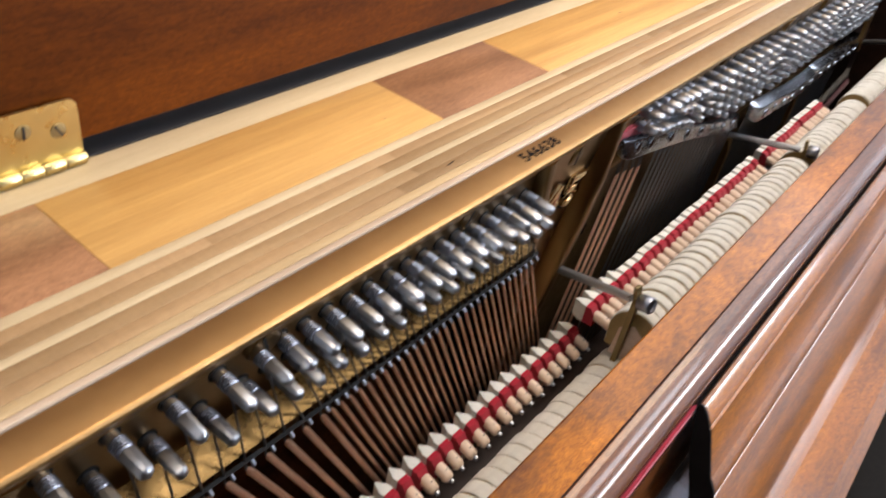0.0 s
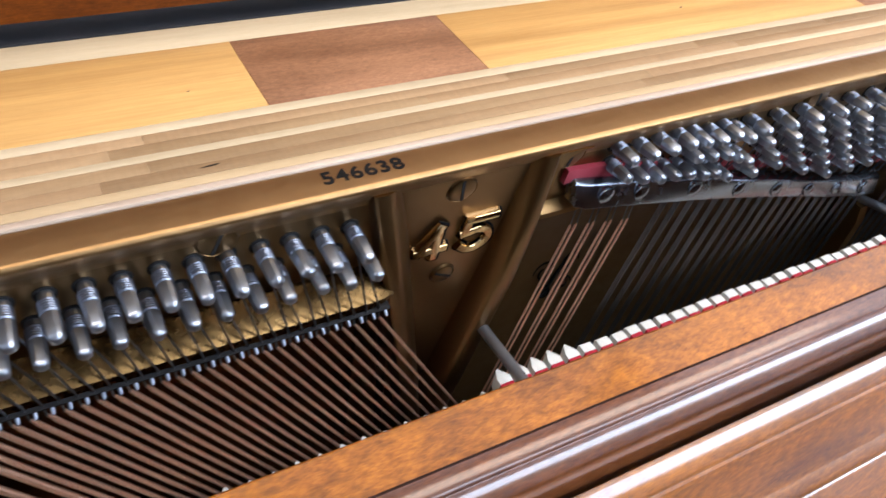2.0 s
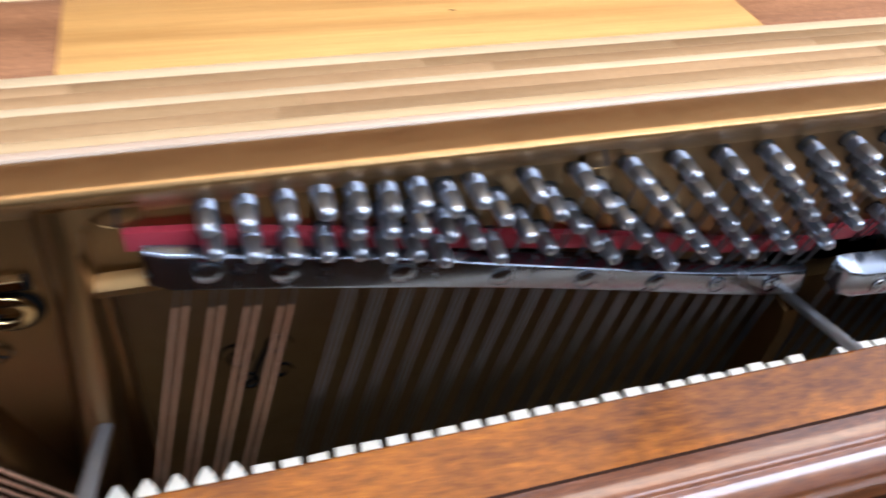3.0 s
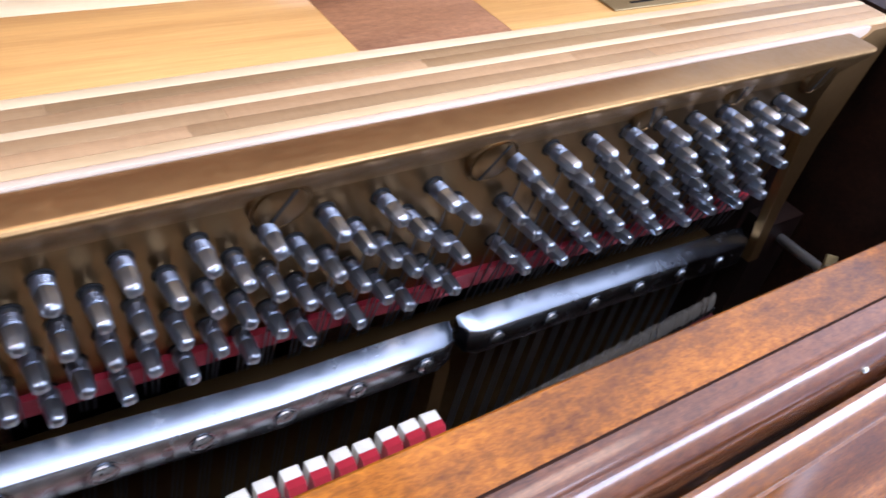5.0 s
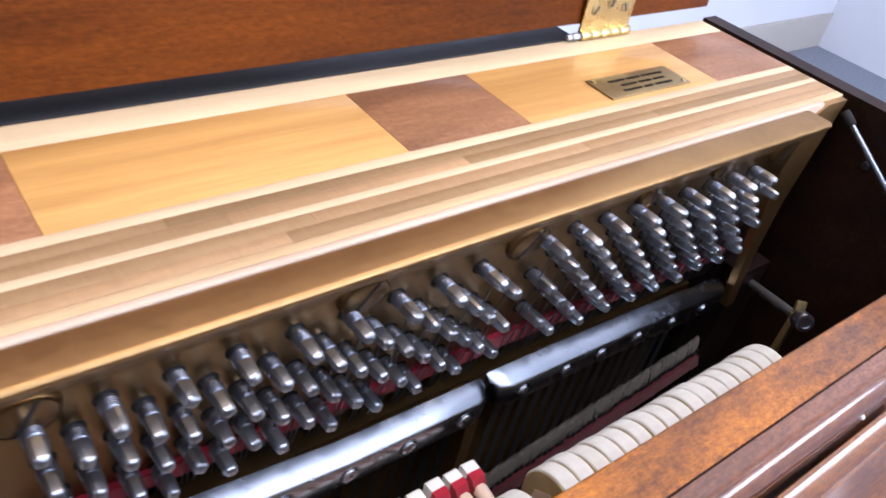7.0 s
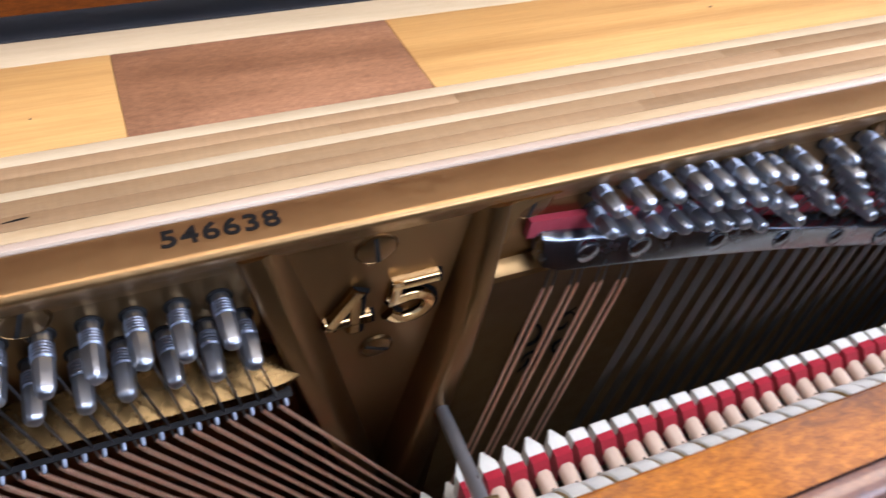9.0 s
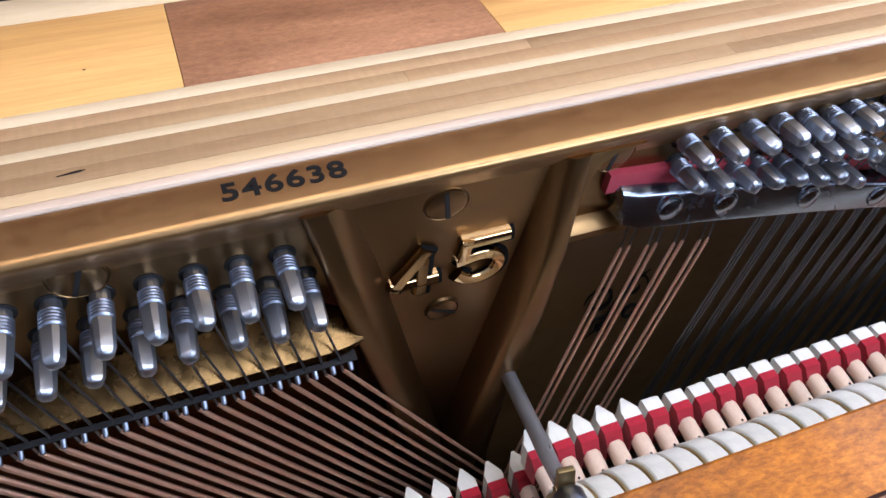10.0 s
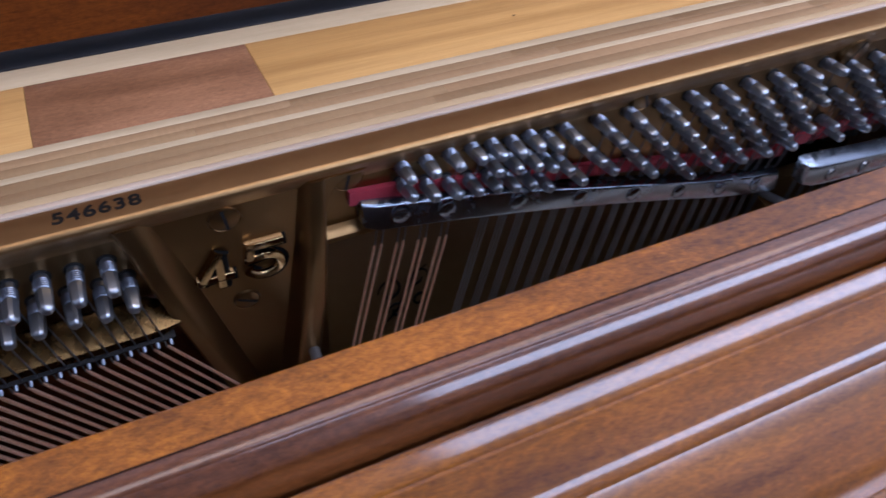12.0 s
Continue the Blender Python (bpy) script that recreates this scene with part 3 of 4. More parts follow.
def treble_pins():
    out = []
    # tenor: four pairs, then columns of three, the later ones staggered
    for i, low in enumerate((1.2187, 1.2147, 1.2112, 1.2092)):
        x = 0.1630 + 0.0131 * i
        out += [tuning_pin(x, 1.2312 + 0.0002 * i), tuning_pin(x + 0.0006, low)]
    for i in range(4):
        x = 0.2146 + 0.0115 * i
        drop = 0.0035 if i == 3 else 0.0
        for k in range(3):
            out.append(tuning_pin(x, 1.2302 - 0.0004 * i - drop - (0.0118 + 0.0010 * i) * k))
    # slanting lattice up to the first bar's end
    for n in range(-1, 10):
        for k in range(6):
            px, pz = 0.2600 + 0.02215 * n + 0.0116 * k, 1.2285 - 0.0006 * n - 0.0121 * k
            if 0.2560 < px < 0.4690 and pz > bar_z(px) + 0.016:
                out.append(tuning_pin(px, pz))
    # middle section, slanting lattice
    for n in range(-11, 1):
        for k in range(6):
            px, pz = 0.6767 + 0.0243 * n + 0.0133 * k, 1.2182 - 0.0122 * k
            if 0.4790 < px < 0.7000:
                out.append(tuning_pin(px, pz))
    # top section, slanting lattice
    for n in range(-2, 9):
        for k in range(6):
            px, pz = 0.7136 + 0.0232 * n + 0.0140 * k, 1.2243 - 0.0006 * n - 0.0141 * k
            if 0.7120 < px < 0.9235:
                out.append(tuning_pin(px, pz))
    return out


TREBLE = treble_pins()


# ---- pressure bars, felts and strings ----
NARROW = ((0.0, -0.0080), (0.0081, -0.0080), (0.0087, -0.0074), (0.0090, -0.0061), (0.0090, 0.0048), (0.0087, 0.0061), (0.0081, 0.0067), (0.0, 0.0083))
WIDE = ((0.0, -0.0165), (0.0108, -0.0165), (0.0120, -0.0155), (0.0126, -0.0135), (0.0126, 0.0), (0.0121, 0.0014), (0.0110, 0.0022), (0.0, 0.0060))


def bar(points, section, label, screws, face, out=0.004, twist=((0.0, 0.0), (1.0, 0.0))):
    """A steel bar with that (depth, height) section along (x, z) points on the panel, with screws in its face."""
    bm = bmesh.new()
    rings = []
    n = len(points)
    depth = max(u for u, v in section)
    for i, (x, z) in enumerate(points):
        s = {0: 0.35, 1: 0.78}.get(min(i, n - 1 - i), 1.0)
        t = float(np.interp(x, [p[0] for p in twist], [p[1] for p in twist]))
        rings.append([bm.verts.new((x, panel_y(z) - out - u * s - (t * v if u > 0.005 else 0.0), z + v * (0.6 + 0.4 * s))) for u, v in section])
    for a, b in zip(rings, rings[1:]):
        for j in range(len(section)):
            k = (j + 1) % len(section)
            bm.faces.new((a[j], a[k], b[k], b[j]))
    bm.faces.new(rings[0])
    bm.faces.new(rings[-1])
    ob = part("pressure_bar", bm, CHROME, plate, label, 30)
    for x in screws:
        z = float(np.interp(x, [p[0] for p in points], [p[1] for p in points]))
        m = Matrix.Translation((x, panel_y(z) - out - depth, z + face)) @ FACE @ Matrix.Rotation(pin_rng.uniform(-0.6, 0.6) + 0.7, 4, "Z")
        sc = part("screw", lathe([(0.0060, -0.001), (0.0060, 0.0004), (0.0054, 0.0004), (0.0052, -0.0003), (0.0047, 0.0012), (0.003, 0.0020), (0.0, 0.0023)], m, 20), CHROME, ob, "round-headed screw")
        slot = box(-0.0005, 0.0005, -0.0030, 0.0030, 0.0012, 0.0021)
        bmesh.ops.transform(slot, matrix=m, verts=slot.verts)
        under(smooth(link_mesh("slot", slot, HOLE)), sc)


bar(BAR_A, NARROW, "curved polished steel pressure bar with screws", (0.1602, 0.1876, 0.2338, 0.2790, 0.3224, 0.3632, 0.403, 0.440), 0.0, 0.002, ((0.14, -0.26), (0.225, -0.22), (0.27, 0.0), (0.36, 0.05), (0.41, -0.10), (0.467, -0.2)))
bar(BAR_B, WIDE, "polished steel pressure bar with screws", (0.4991, 0.5355, 0.574, 0.6110, 0.6470, 0.6850), -0.0075, 0.0109)
bar(BAR_C, WIDE, "polished steel pressure bar with screws", (0.7300, 0.7665, 0.799, 0.836, 0.8740, 0.912), -0.0075, 0.0097)


def felt_strip(points, height, label):
    outline = [(x, z + height / 2) for x, z in points] + [(x, z - height / 2) for x, z in reversed(points)]
    bm = bmesh.new()
    k = len(points)
    f = [bm.verts.new((x, panel_y(z) - 0.0035, z)) for x, z in outline]
    b = [bm.verts.new((x, panel_y(z) + 0.002, z)) for x, z in outline]
    for i in range(k - 1):
        bm.faces.new((f[i], f[i + 1], f[2 * k - 2 - i], f[2 * k - 1 - i]))
    for i in range(2 * k):
        j = (i + 1) % (2 * k)
        bm.faces.new((f[i], f[j], b[j], b[i]))
    part("felt_strip", bm, RED, plate, label)


felt_strip([(0.1345, 1.2178), (0.16, 1.2150), (0.235, 1.1985), (0.3225, 1.1800), (0.40, 1.1600), (0.462, 1.1480)], 0.0095, "red felt under the strings")
felt_strip([(0.462, 1.1555), (0.55, 1.1525), (0.62, 1.1490), (0.705, 1.1425)], 0.0105, "red felt under the strings")
felt_strip([(0.705, 1.1455), (0.82, 1.1390), (0.91, 1.1350), (0.935, 1.1335)], 0.0115, "red felt under the strings")


def treble_strings():
    """Each pin's wire down to the bar, then the speaking lengths below it in threes."""
    for x, z in TREBLE:
        zb = bar_z(x)
        part("string_end", tube([(x + 0.0038, panel_y(z) - 0.0085, z), (x + 0.0035, panel_y(zb) - 0.0045, zb + 0.008)], 0.00040, 4, caps=False), WIRE, plate)
    x = 0.214
    while x < 0.915:
        if abs(x - 0.470) > 0.012 and abs(x - 0.711) > 0.010:
            lean = 0.215 * (1 - (x - 0.2) / 0.72)
            for k in (-1, 0, 1):
                xa = x + 0.0022 * k
                z0, z1 = bar_z(xa) - 0.006, 0.74
                part("treble_string", tube([(xa, panel_y(z0) - 0.0105, z0), (xa - lean * (z0 - z1), panel_y(z0) - 0.0065, z1)], 0.0005, 5, caps=False), WIRE if x < 0.711 else NICKEL, plate)
        x += 0.0123


treble_strings()


def bass_rise(x):
    """The bass bar climbs a little towards the lowest strings."""
    return 0.012 * (0.03 - x)


def copper_strings():
    """Wound strings: the bass fan crossing to the right, and four pairs in the tenor."""
    n = len(BASS)
    for i, (x, z) in enumerate(BASS):
        f = i / (n - 1)
        xa = float(np.interp(i, (0, 6, 12, n - 1), (-0.3036, -0.2276, -0.1585, 0.0297)))
        za = 1.1700 + bass_rise(xa)
        part("string_end", tube([(x, panel_y(z) - 0.0085, z - 0.004), (xa, -0.0665, za + 0.002), (xa + 0.001, -0.066, za - 0.008)], 0.0006 - 0.0001 * f, 6), WIRE, plate)
        part("agraffe_pin", lathe([(0.0010, 0.0), (0.0010, 0.0040), (0.0008, 0.0046), (0.0, 0.0048)], Matrix.Translation((xa + 0.0035, -0.0655, za - 0.0015)) @ Matrix.Rotation(radians(118), 4, "X"), 10), COIL, plate, "small steel bridge pin")
        r = float(np.interp(i, (0, 12, 13, n - 1), (0.0022, 0.0018, 0.0013, 0.0009)))
        slope = 0.50 + 0.06 * f
        z1 = 0.80
        part("bass_string", tube([(xa + 0.001, -0.066, za - 0.007), (xa + 0.0022, -0.0662, za - 0.0085), (xa + 0.0030, -0.0662, za - 0.0100), (xa + slope * (za - z1), -0.0655 + 0.10 * (za - z1) * 0.6, z1)], [0.0007, 0.0008, r, r], 8), COPPER, plate, "copper-wound bass string")
    for k in range(4):
        for s in (-1, 1):
            x = 0.1480 + 0.0131 * k + 0.0020 * s
            z0 = 1.1822 - 0.0027 * k
            part("tenor_string", tube([(x + 0.0004, -0.0600, z0 + 0.0015), (x, -0.0600, z0), (x - 0.215 * (z0 - 0.74), -0.0560, 0.74)], [0.0004, 0.00075, 0.00075], 8), COPPER, plate, "copper-wound tenor string")
            part("string_end", tube([(x + 0.0004, -0.0600, z0 + 0.0012), (x + 0.0045, -0.0570, z0 + 0.020)], 0.0004, 6), WIRE, plate)


copper_strings()
# bass ledge and bridge bar below the lower pins
LEDGE_LINE = ((-0.048, 1.1845), (-0.0505, 1.1840), (-0.0655, 1.1742), (-0.0660, 1.1705), (-0.048, 1.1705))
bm = bmesh.new()
rings = [[bm.verts.new((x, y + (-0.060 - y) * q, z + (1.1715 - z) * q + bass_rise(x))) for y, z in LEDGE_LINE] for x, q in ((-0.3115, 0.0), (0.0260, 0.0), (0.0340, 0.25), (0.0405, 0.8))]
for p, q in zip(rings, rings[1:]):
    for j in range(5):
        bm.faces.new((p[j], p[(j + 1) % 5], q[(j + 1) % 5], q[j]))
bm.faces.new(rings[0])
bm.faces.new(rings[-1])
part("bass_ledge", bm, LEDGE, plate, "bright bronze ledge under the bass pins", 25)
part("bridge_bar", prism([(-0.055, 1.1700), (-0.0660, 1.1704), (-0.0676, 1.1692), (-0.0666, 1.1672), (-0.055, 1.1665)], -0.312, 0.036, slope=lambda x: (0.0, bass_rise(x))), BLACK, plate, "black bar the bass strings cross")
part("treble_ledge", prism([(-0.045, 1.2005), (-0.0545, 1.1992), (-0.0585, 1.1955), (-0.0590, 1.1930), (-0.045, 1.190)], 0.1195, 0.15), GOLD, plate, "small bronze ledge")


# ---- action: dampers and hammers ----

def emblem():
    """Thin black script ornament on the plate behind the tenor strings: loops on a slanting stem."""
    cx, cz = 0.1755, 1.108
    y = -0.036 + 0.05 * (1.2 - cz) - 0.001
    for k, (dx, dz, r, turns) in enumerate(((-0.010, 0.006, 0.0085, 2.4), (0.009, 0.010, 0.0070, 2.0), (-0.006, -0.014, 0.0060, 2.2), (0.010, -0.010, 0.0052, 2.0))):
        side = 1 if k % 2 else -1
        curl = [(cx + dx + side * r * (1 - 0.65 * i / 23) * math.cos(turns * math.pi * i / 23), y, cz + dz + 1.25 * r * (1 - 0.65 * i / 23) * math.sin(turns * math.pi * i / 23)) for i in range(24)]
        tube(curl, [0.0004 + 0.0006 * math.sin(math.pi * i / 23) for i in range(24)], 6, EMBLEM)
    tube([(cx - 0.013, y, cz - 0.022), (cx - 0.004, y, cz - 0.012), (cx, y, cz), (cx + 0.006, y, cz + 0.014), (cx + 0.015, y, cz + 0.020)], [0.0004, 0.0011, 0.0013, 0.0010, 0.0004], 6, EMBLEM)
    part("ornament", EMBLEM, INK, plate, "thin black script ornament")


EMBLEM = bmesh.new()
emblem()
action = thing("piano_action", (0.31, -0.12, 0.75), "upright piano action with rows of hammers and dampers", "piano action")


def note_positions():
    """Hammer and damper places: bass, tenor, middle and top sections."""
    xs = [(0.1085 - 0.0134 * i, 0) for i in range(27)]
    xs += [(0.1085 + 0.0123 * i, 1) for i in range(29)]
    xs += [(0.6805 - 0.0122 * i, 2) for i in range(17)]
    xs += [(0.7075 + 0.01215 * i, 3) for i in range(17)]
    return xs


def loft(sections, bm=None):
    """Closed rings of points, joined one to the next and capped."""
    bm = bm or bmesh.new()
    rings = [[bm.verts.new(p) for p in s] for s in sections]
    for a, b in zip(rings, rings[1:]):
        for j in range(len(a)):
            k = (j + 1) % len(a)
            bm.faces.new((a[j], a[k], b[k], b[j]))
    bm.faces.new(rings[0])
    bm.faces.new(rings[-1])
    return bm


def yz_ring(x, pts):
    return [(x, y, z) for y, z in pts]


def shared(name, bm, material):
    ob = smooth(link_mesh(name, bm, material))
    me = ob.data
    bpy.data.objects.remove(ob)
    return me


def hammer_meshes():
    hw = 0.0053
    top = [(0.018, -0.030)] + [(-0.0015 + 0.0205 * math.cos(math.pi * i / 16), -0.0115 + 0.021 * math.sin(math.pi * i / 16)) for i in range(17)] + [(-0.023, -0.030)]
    felt_me = shared("hammer_felt", loft([yz_ring(x, [(y * s, z * s - (1 - s) * 0.003) for y, z in top]) for x, s in ((-hw, 0.95), (-hw + 0.0006, 1.0), (hw - 0.0006, 1.0), (hw, 0.95))]), WHITE_FELT)
    core = [(0.012, -0.036), (0.010, -0.010), (0.0, -0.003), (-0.010, -0.010), (-0.012, -0.036)]
    core_me = shared("hammer_core", loft([yz_ring(x, core) for x in (-hw - 0.0009, hw + 0.0009)]), ACTION_WOOD)
    side_me = shared("felt_side", loft([yz_ring(x, [(y * 0.96, z * 0.96 - 0.001) for y, z in top]) for x in (-hw - 0.0007, hw + 0.0007)]), TAN_FELT)
    shank_me = shared("shank", tube([(0, -0.004, -0.03), (0, 0.004, -0.15)], 0.0027, 8), ACTION_WOOD)
    return felt_me, core_me, side_me, shank_me


def damper_meshes():
    w = 0.0044

    def block(rows):
        return loft([[(-w * s, y, -0.016), (w * s, y, -0.016), (w * s, y, z), (-w * s, y, z)] for y, s, z in rows])

    flat = block(((0.0, 0.93, -0.0012), (-0.0012, 1, 0.0), (-0.0070, 1, 0.0)))
    wedge = block(((0.004, 0.15, -0.001), (-0.0015, 0.80, 0.0), (-0.0030, 1, 0.0), (-0.0070, 1, 0.0)))
    red = block(((-0.0071, 1.0, -0.0001), (-0.0110, 1.0, -0.0003), (-0.0150, 0.92, -0.0052), (-0.0155, 0.9, -0.010)))
    head = lathe([(0.0036, 0.0), (0.0043, 0.002), (0.0043, 0.014), (0.0040, 0.0165), (0.0030, 0.0185), (0.0, 0.0192)],
                 Matrix.Translation((0, -0.0135, -0.0065)) @ Matrix.Rotation(radians(100), 4, "X"), 14)
    dot = lathe([(0.0006, 0.0), (0.0006, 0.0003), (0.0, 0.0004)], Matrix.Translation((0, -0.0245, -0.0040)) @ Matrix.Rotation(radians(10), 4, "X"), 8)
    return shared("damper_felt", flat, WHITE_FELT), shared("damper_wedge", wedge, WHITE_FELT), shared("red_backing", red, RED), shared("damper_head", head, ACTION_WOOD), shared("wire_screw", dot, HOLE)


TIP = shared("steel_tip", lathe([(0.0014, 0.0), (0.0014, 0.0020), (0.0009, 0.0026), (0.0, 0.0027)], Matrix.Translation((0, -0.0250, -0.0097)) @ Matrix.Rotation(radians(100), 4, "X"), 10), NICKEL)
HAMMER = hammer_meshes()
DAMPER = damper_meshes()
act_rng = random.Random(5)


def child_of(name, me, ob):
    c = new(name, me)
    c.parent = ob
    return c


def hammer(x, section):
    y, z = ((-0.125, 1.060), (-0.126, 1.1055), (-0.125, 1.1045), (-0.122, 1.1060))[section]
    ob = new("hammer", HAMMER[0])
    ob.matrix_basis = pose(x, y + act_rng.uniform(-0.0006, 0.0006), z + act_rng.uniform(-0.0006, 0.0006), 0, act_rng.uniform(-1.2, 1.2) - (6 if section == 0 else -3 if section == 1 else 0), act_rng.uniform(-1, 1)) @ Matrix.Diagonal((1.12 if section == 0 else 1.0, 1, 1, 1))
    under(ob, action)
    tagged(ob, "cream felt piano hammer on a wooden core")
    child_of("core", HAMMER[1], ob)
    child_of("felt_side", HAMMER[2], ob)
    child_of("shank", HAMMER[3], ob)


def damper(x, section):
    y, z = (-0.0715, 1.063) if section == 0 else (-0.0785, 1.095)
    ob = new("damper", DAMPER[1 if section == 0 or x < 0.16 else 0])
    ob.matrix_basis = pose(x, y + act_rng.uniform(-0.0007, 0.0007), z + act_rng.uniform(-0.0008, 0.0008), 0, act_rng.uniform(-1.5, 1.5), act_rng.uniform(-1.5, 1.5))
    under(ob, action)
    tagged(ob, "white damper felt with red backing on a maple head")
    child_of("red_backing", DAMPER[2], ob)
    head = child_of("damper_head", DAMPER[3], ob)
    dot = child_of("wire_screw", DAMPER[4], ob)
    if section == 0:
        head.matrix_basis = dot.matrix_basis = Matrix.Translation((0, -0.0055, 0)) @ Matrix.Diagonal((1, 0.60, 1, 1))
        child_of("steel_tip", TIP, ob)


for hx, sec in note_positions():
    hammer(hx, sec)
    if sec < 3:
        damper(hx, sec)
# felted spring rail of the top notes, which have no dampers
part("felt_rail", prism([(-0.0690, 1.0240), (-0.0730, 1.0235), (-0.0760, 1.0170), (-0.0690, 1.0170)], 0.715, 0.922, slope=lambda x: (0.0, 0.16 * (x - 0.715))), MAROON, action, "dark red felt rail of the top notes")
bm = bmesh.new()
for k in range(5):
    dx = 0.00055 * (k - 2)
    tube([(dx * 1.6 - 0.0004, -0.0655, 1.0352 + 0.0006 * (k % 3)), (dx * 1.3, -0.0675, 1.0338 + 0.0006 * (k % 3)), (dx, -0.0690, 1.0295), (dx * 0.7 + 0.0004, -0.0695, 1.0230)], [0.00020, 0.00034, 0.00036, 0.00028], 5, bm)
LOOP = shared("bristle", bm, SPRING)
TUFT = shared("black_tuft", lathe([(0.0005, 0.0), (0.0009, 0.001), (0.0011, 0.004), (0.0007, 0.0064), (0.0, 0.0070)], Matrix.Translation((0.0008, -0.0705, 1.0222)) @ Matrix.Rotation(radians(15), 4, "X"), 8), BLACK)
for i in range(82):
    sx = 0.718 + 0.0025 * i
    for nm, me in (("bristle", LOOP), ("black_tuft", TUFT))[:1 + (i % 2 == 0)]:
        ob = new(nm, me)
        ob.matrix_basis = Matrix.Translation((sx + act_rng.uniform(-0.0005, 0.0005), act_rng.uniform(-0.0006, 0.0006), 0.16 * (sx - 0.715) + 0.003 + act_rng.uniform(-0.0009, 0.0009)))
        under(ob, action)
for sx in (0.4695, 0.7065):
    part("strut", prism([(-0.036, 1.100), (-0.0520, 1.098), (-0.0550, 1.085), (-0.0540, 0.90), (-0.036, 0.90)], sx - 0.0045, sx + 0.0045), GOLD, plate, "bronze rib between two sections")
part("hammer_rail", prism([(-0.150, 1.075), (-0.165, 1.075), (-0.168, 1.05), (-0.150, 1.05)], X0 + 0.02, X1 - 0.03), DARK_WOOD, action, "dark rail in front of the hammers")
# rail coloured dark so the gap before the hammers reads as shade
part("action_rail", prism([(-0.085, 1.03), (-0.115, 1.03), (-0.115, 0.98), (-0.085, 0.98)], X0 + 0.02, X1 - 0.03), DARK_WOOD, action, "long wooden action rail, coloured dark for the shaded gap")


def action_bolt(x, z_plate, knob, y_plate=None):
    """A steel bolt from the plate, a brass bracket and a round knurled nut."""
    a = Vector((x[0], panel_y(z_plate) + 0.002 if y_plate is None else y_plate, z_plate))
    b = Vector(knob)
    ob = thing("action_bolt", a, "grey steel action bolt with a brass bracket and knurled nut", "bolt")
    part("rod", tube([a, a.lerp(b, 0.72), a.lerp(b, 0.9)], [0.0034, 0.0034, 0.0030], 14), IRON, ob, "grey steel rod")
    d = (b - a).normalized()
    turn = d.to_track_quat("Z", "Y").to_matrix().to_4x4()
    m = Matrix.Translation(b) @ turn
    part("nut", lathe([(0.003, -0.002), (0.0058, -0.002), (0.0065, -0.001), (0.0065, 0.007), (0.0057, 0.0082), (0.0040, 0.0085), (0.0036, 0.0068), (0.0, 0.0068)], m, 28), COIL, ob, "round knurled nut")
    br = box(-0.0035, 0.0035, -0.0075, 0.0075, -0.006, -0.003, 0.0006)
    box(-0.0035, 0.0035, -0.0015, 0.0015, -0.006, -0.003, bm=br)
    bmesh.ops.transform(br, matrix=m @ Matrix.Translation((0, 0.004, 0)), verts=br.verts)
    box(b.x - 0.0035, b.x + 0.0035, b.y + 0.002, b.y + 0.006, 0.95, b.z + 0.002, bm=br)
    part("bracket", br, DULL_BRASS, ob, "flat brass bracket")


action_bolt((0.1090,), 1.106, (0.0985, -0.126, 1.129))
action_bolt((0.470,), 1.10, (0.478, -0.130, 1.118))
action_bolt((0.985,), 1.095, (0.932, -0.118, 1.130), -0.058)


# ---- case: cheeks, lid, front panel, music desk ----
case = thing("piano_case", (0.31, -0.1, 0.0), "mahogany upright piano case with polished sides", "piano")
for xa, xb, lab in ((X0 - 0.030, X0, "polished mahogany case side"), (XE + 0.002, XE + 0.018, "polished mahogany case side, inside shade in its colour")):
    part("cheek", prism([(0.082, 0.02), (0.082, 1.2505), (-0.215, 1.2505), (-0.235, 1.245), (-0.245, 1.20), (-0.30, 0.80), (-0.30, 0.02)], xa, xb), CHEEK_SHADED, case, lab)
part("arm", prism([(-0.2095, 1.0745), (-0.2112, 1.0722), (-0.2122, 1.0650), (-0.2142, 1.0560), (-0.2185, 1.0460), (-0.2275, 1.0350), (-0.2410, 1.0220), (-0.262, 1.008), (-0.300, 0.9805), (-0.500, 0.9805), (-0.500, 1.040), (-0.300, 1.078), (-0.2130, 1.078)], 0.984, XE + 0.0015), ROSE, case, "polished arm with a rounded back")
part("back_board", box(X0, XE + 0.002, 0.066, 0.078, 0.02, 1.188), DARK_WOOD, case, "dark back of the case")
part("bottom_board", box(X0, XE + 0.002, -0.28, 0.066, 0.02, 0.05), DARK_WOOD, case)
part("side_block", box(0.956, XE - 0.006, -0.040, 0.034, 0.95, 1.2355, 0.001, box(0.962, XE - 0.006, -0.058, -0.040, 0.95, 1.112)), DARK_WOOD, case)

lid = thing("top_lid", (0.31, 0.09, TOP), "open mahogany top lid standing upright on brass hinges", "piano lid")
bm = box(X0 - 0.03, XE, 0.0, 0.024, 0.0, 0.34, 0.002)
bmesh.ops.transform(bm, matrix=Matrix.Translation((0, 0.0808, TOP + 0.0095)) @ Matrix.Rotation(radians(-5), 4, "X"), verts=bm.verts)
part("board", bm, LID_WOOD, lid, "red-brown mahogany board")
# dark strip added in place of the shaded gap under the lid
part("gap_strip", box(X0, 0.862, 0.0800, 0.1120, TOP - 0.006, TOP + 0.0005), GAP_GREY, lid, "dark strip for the shaded gap below the lid")


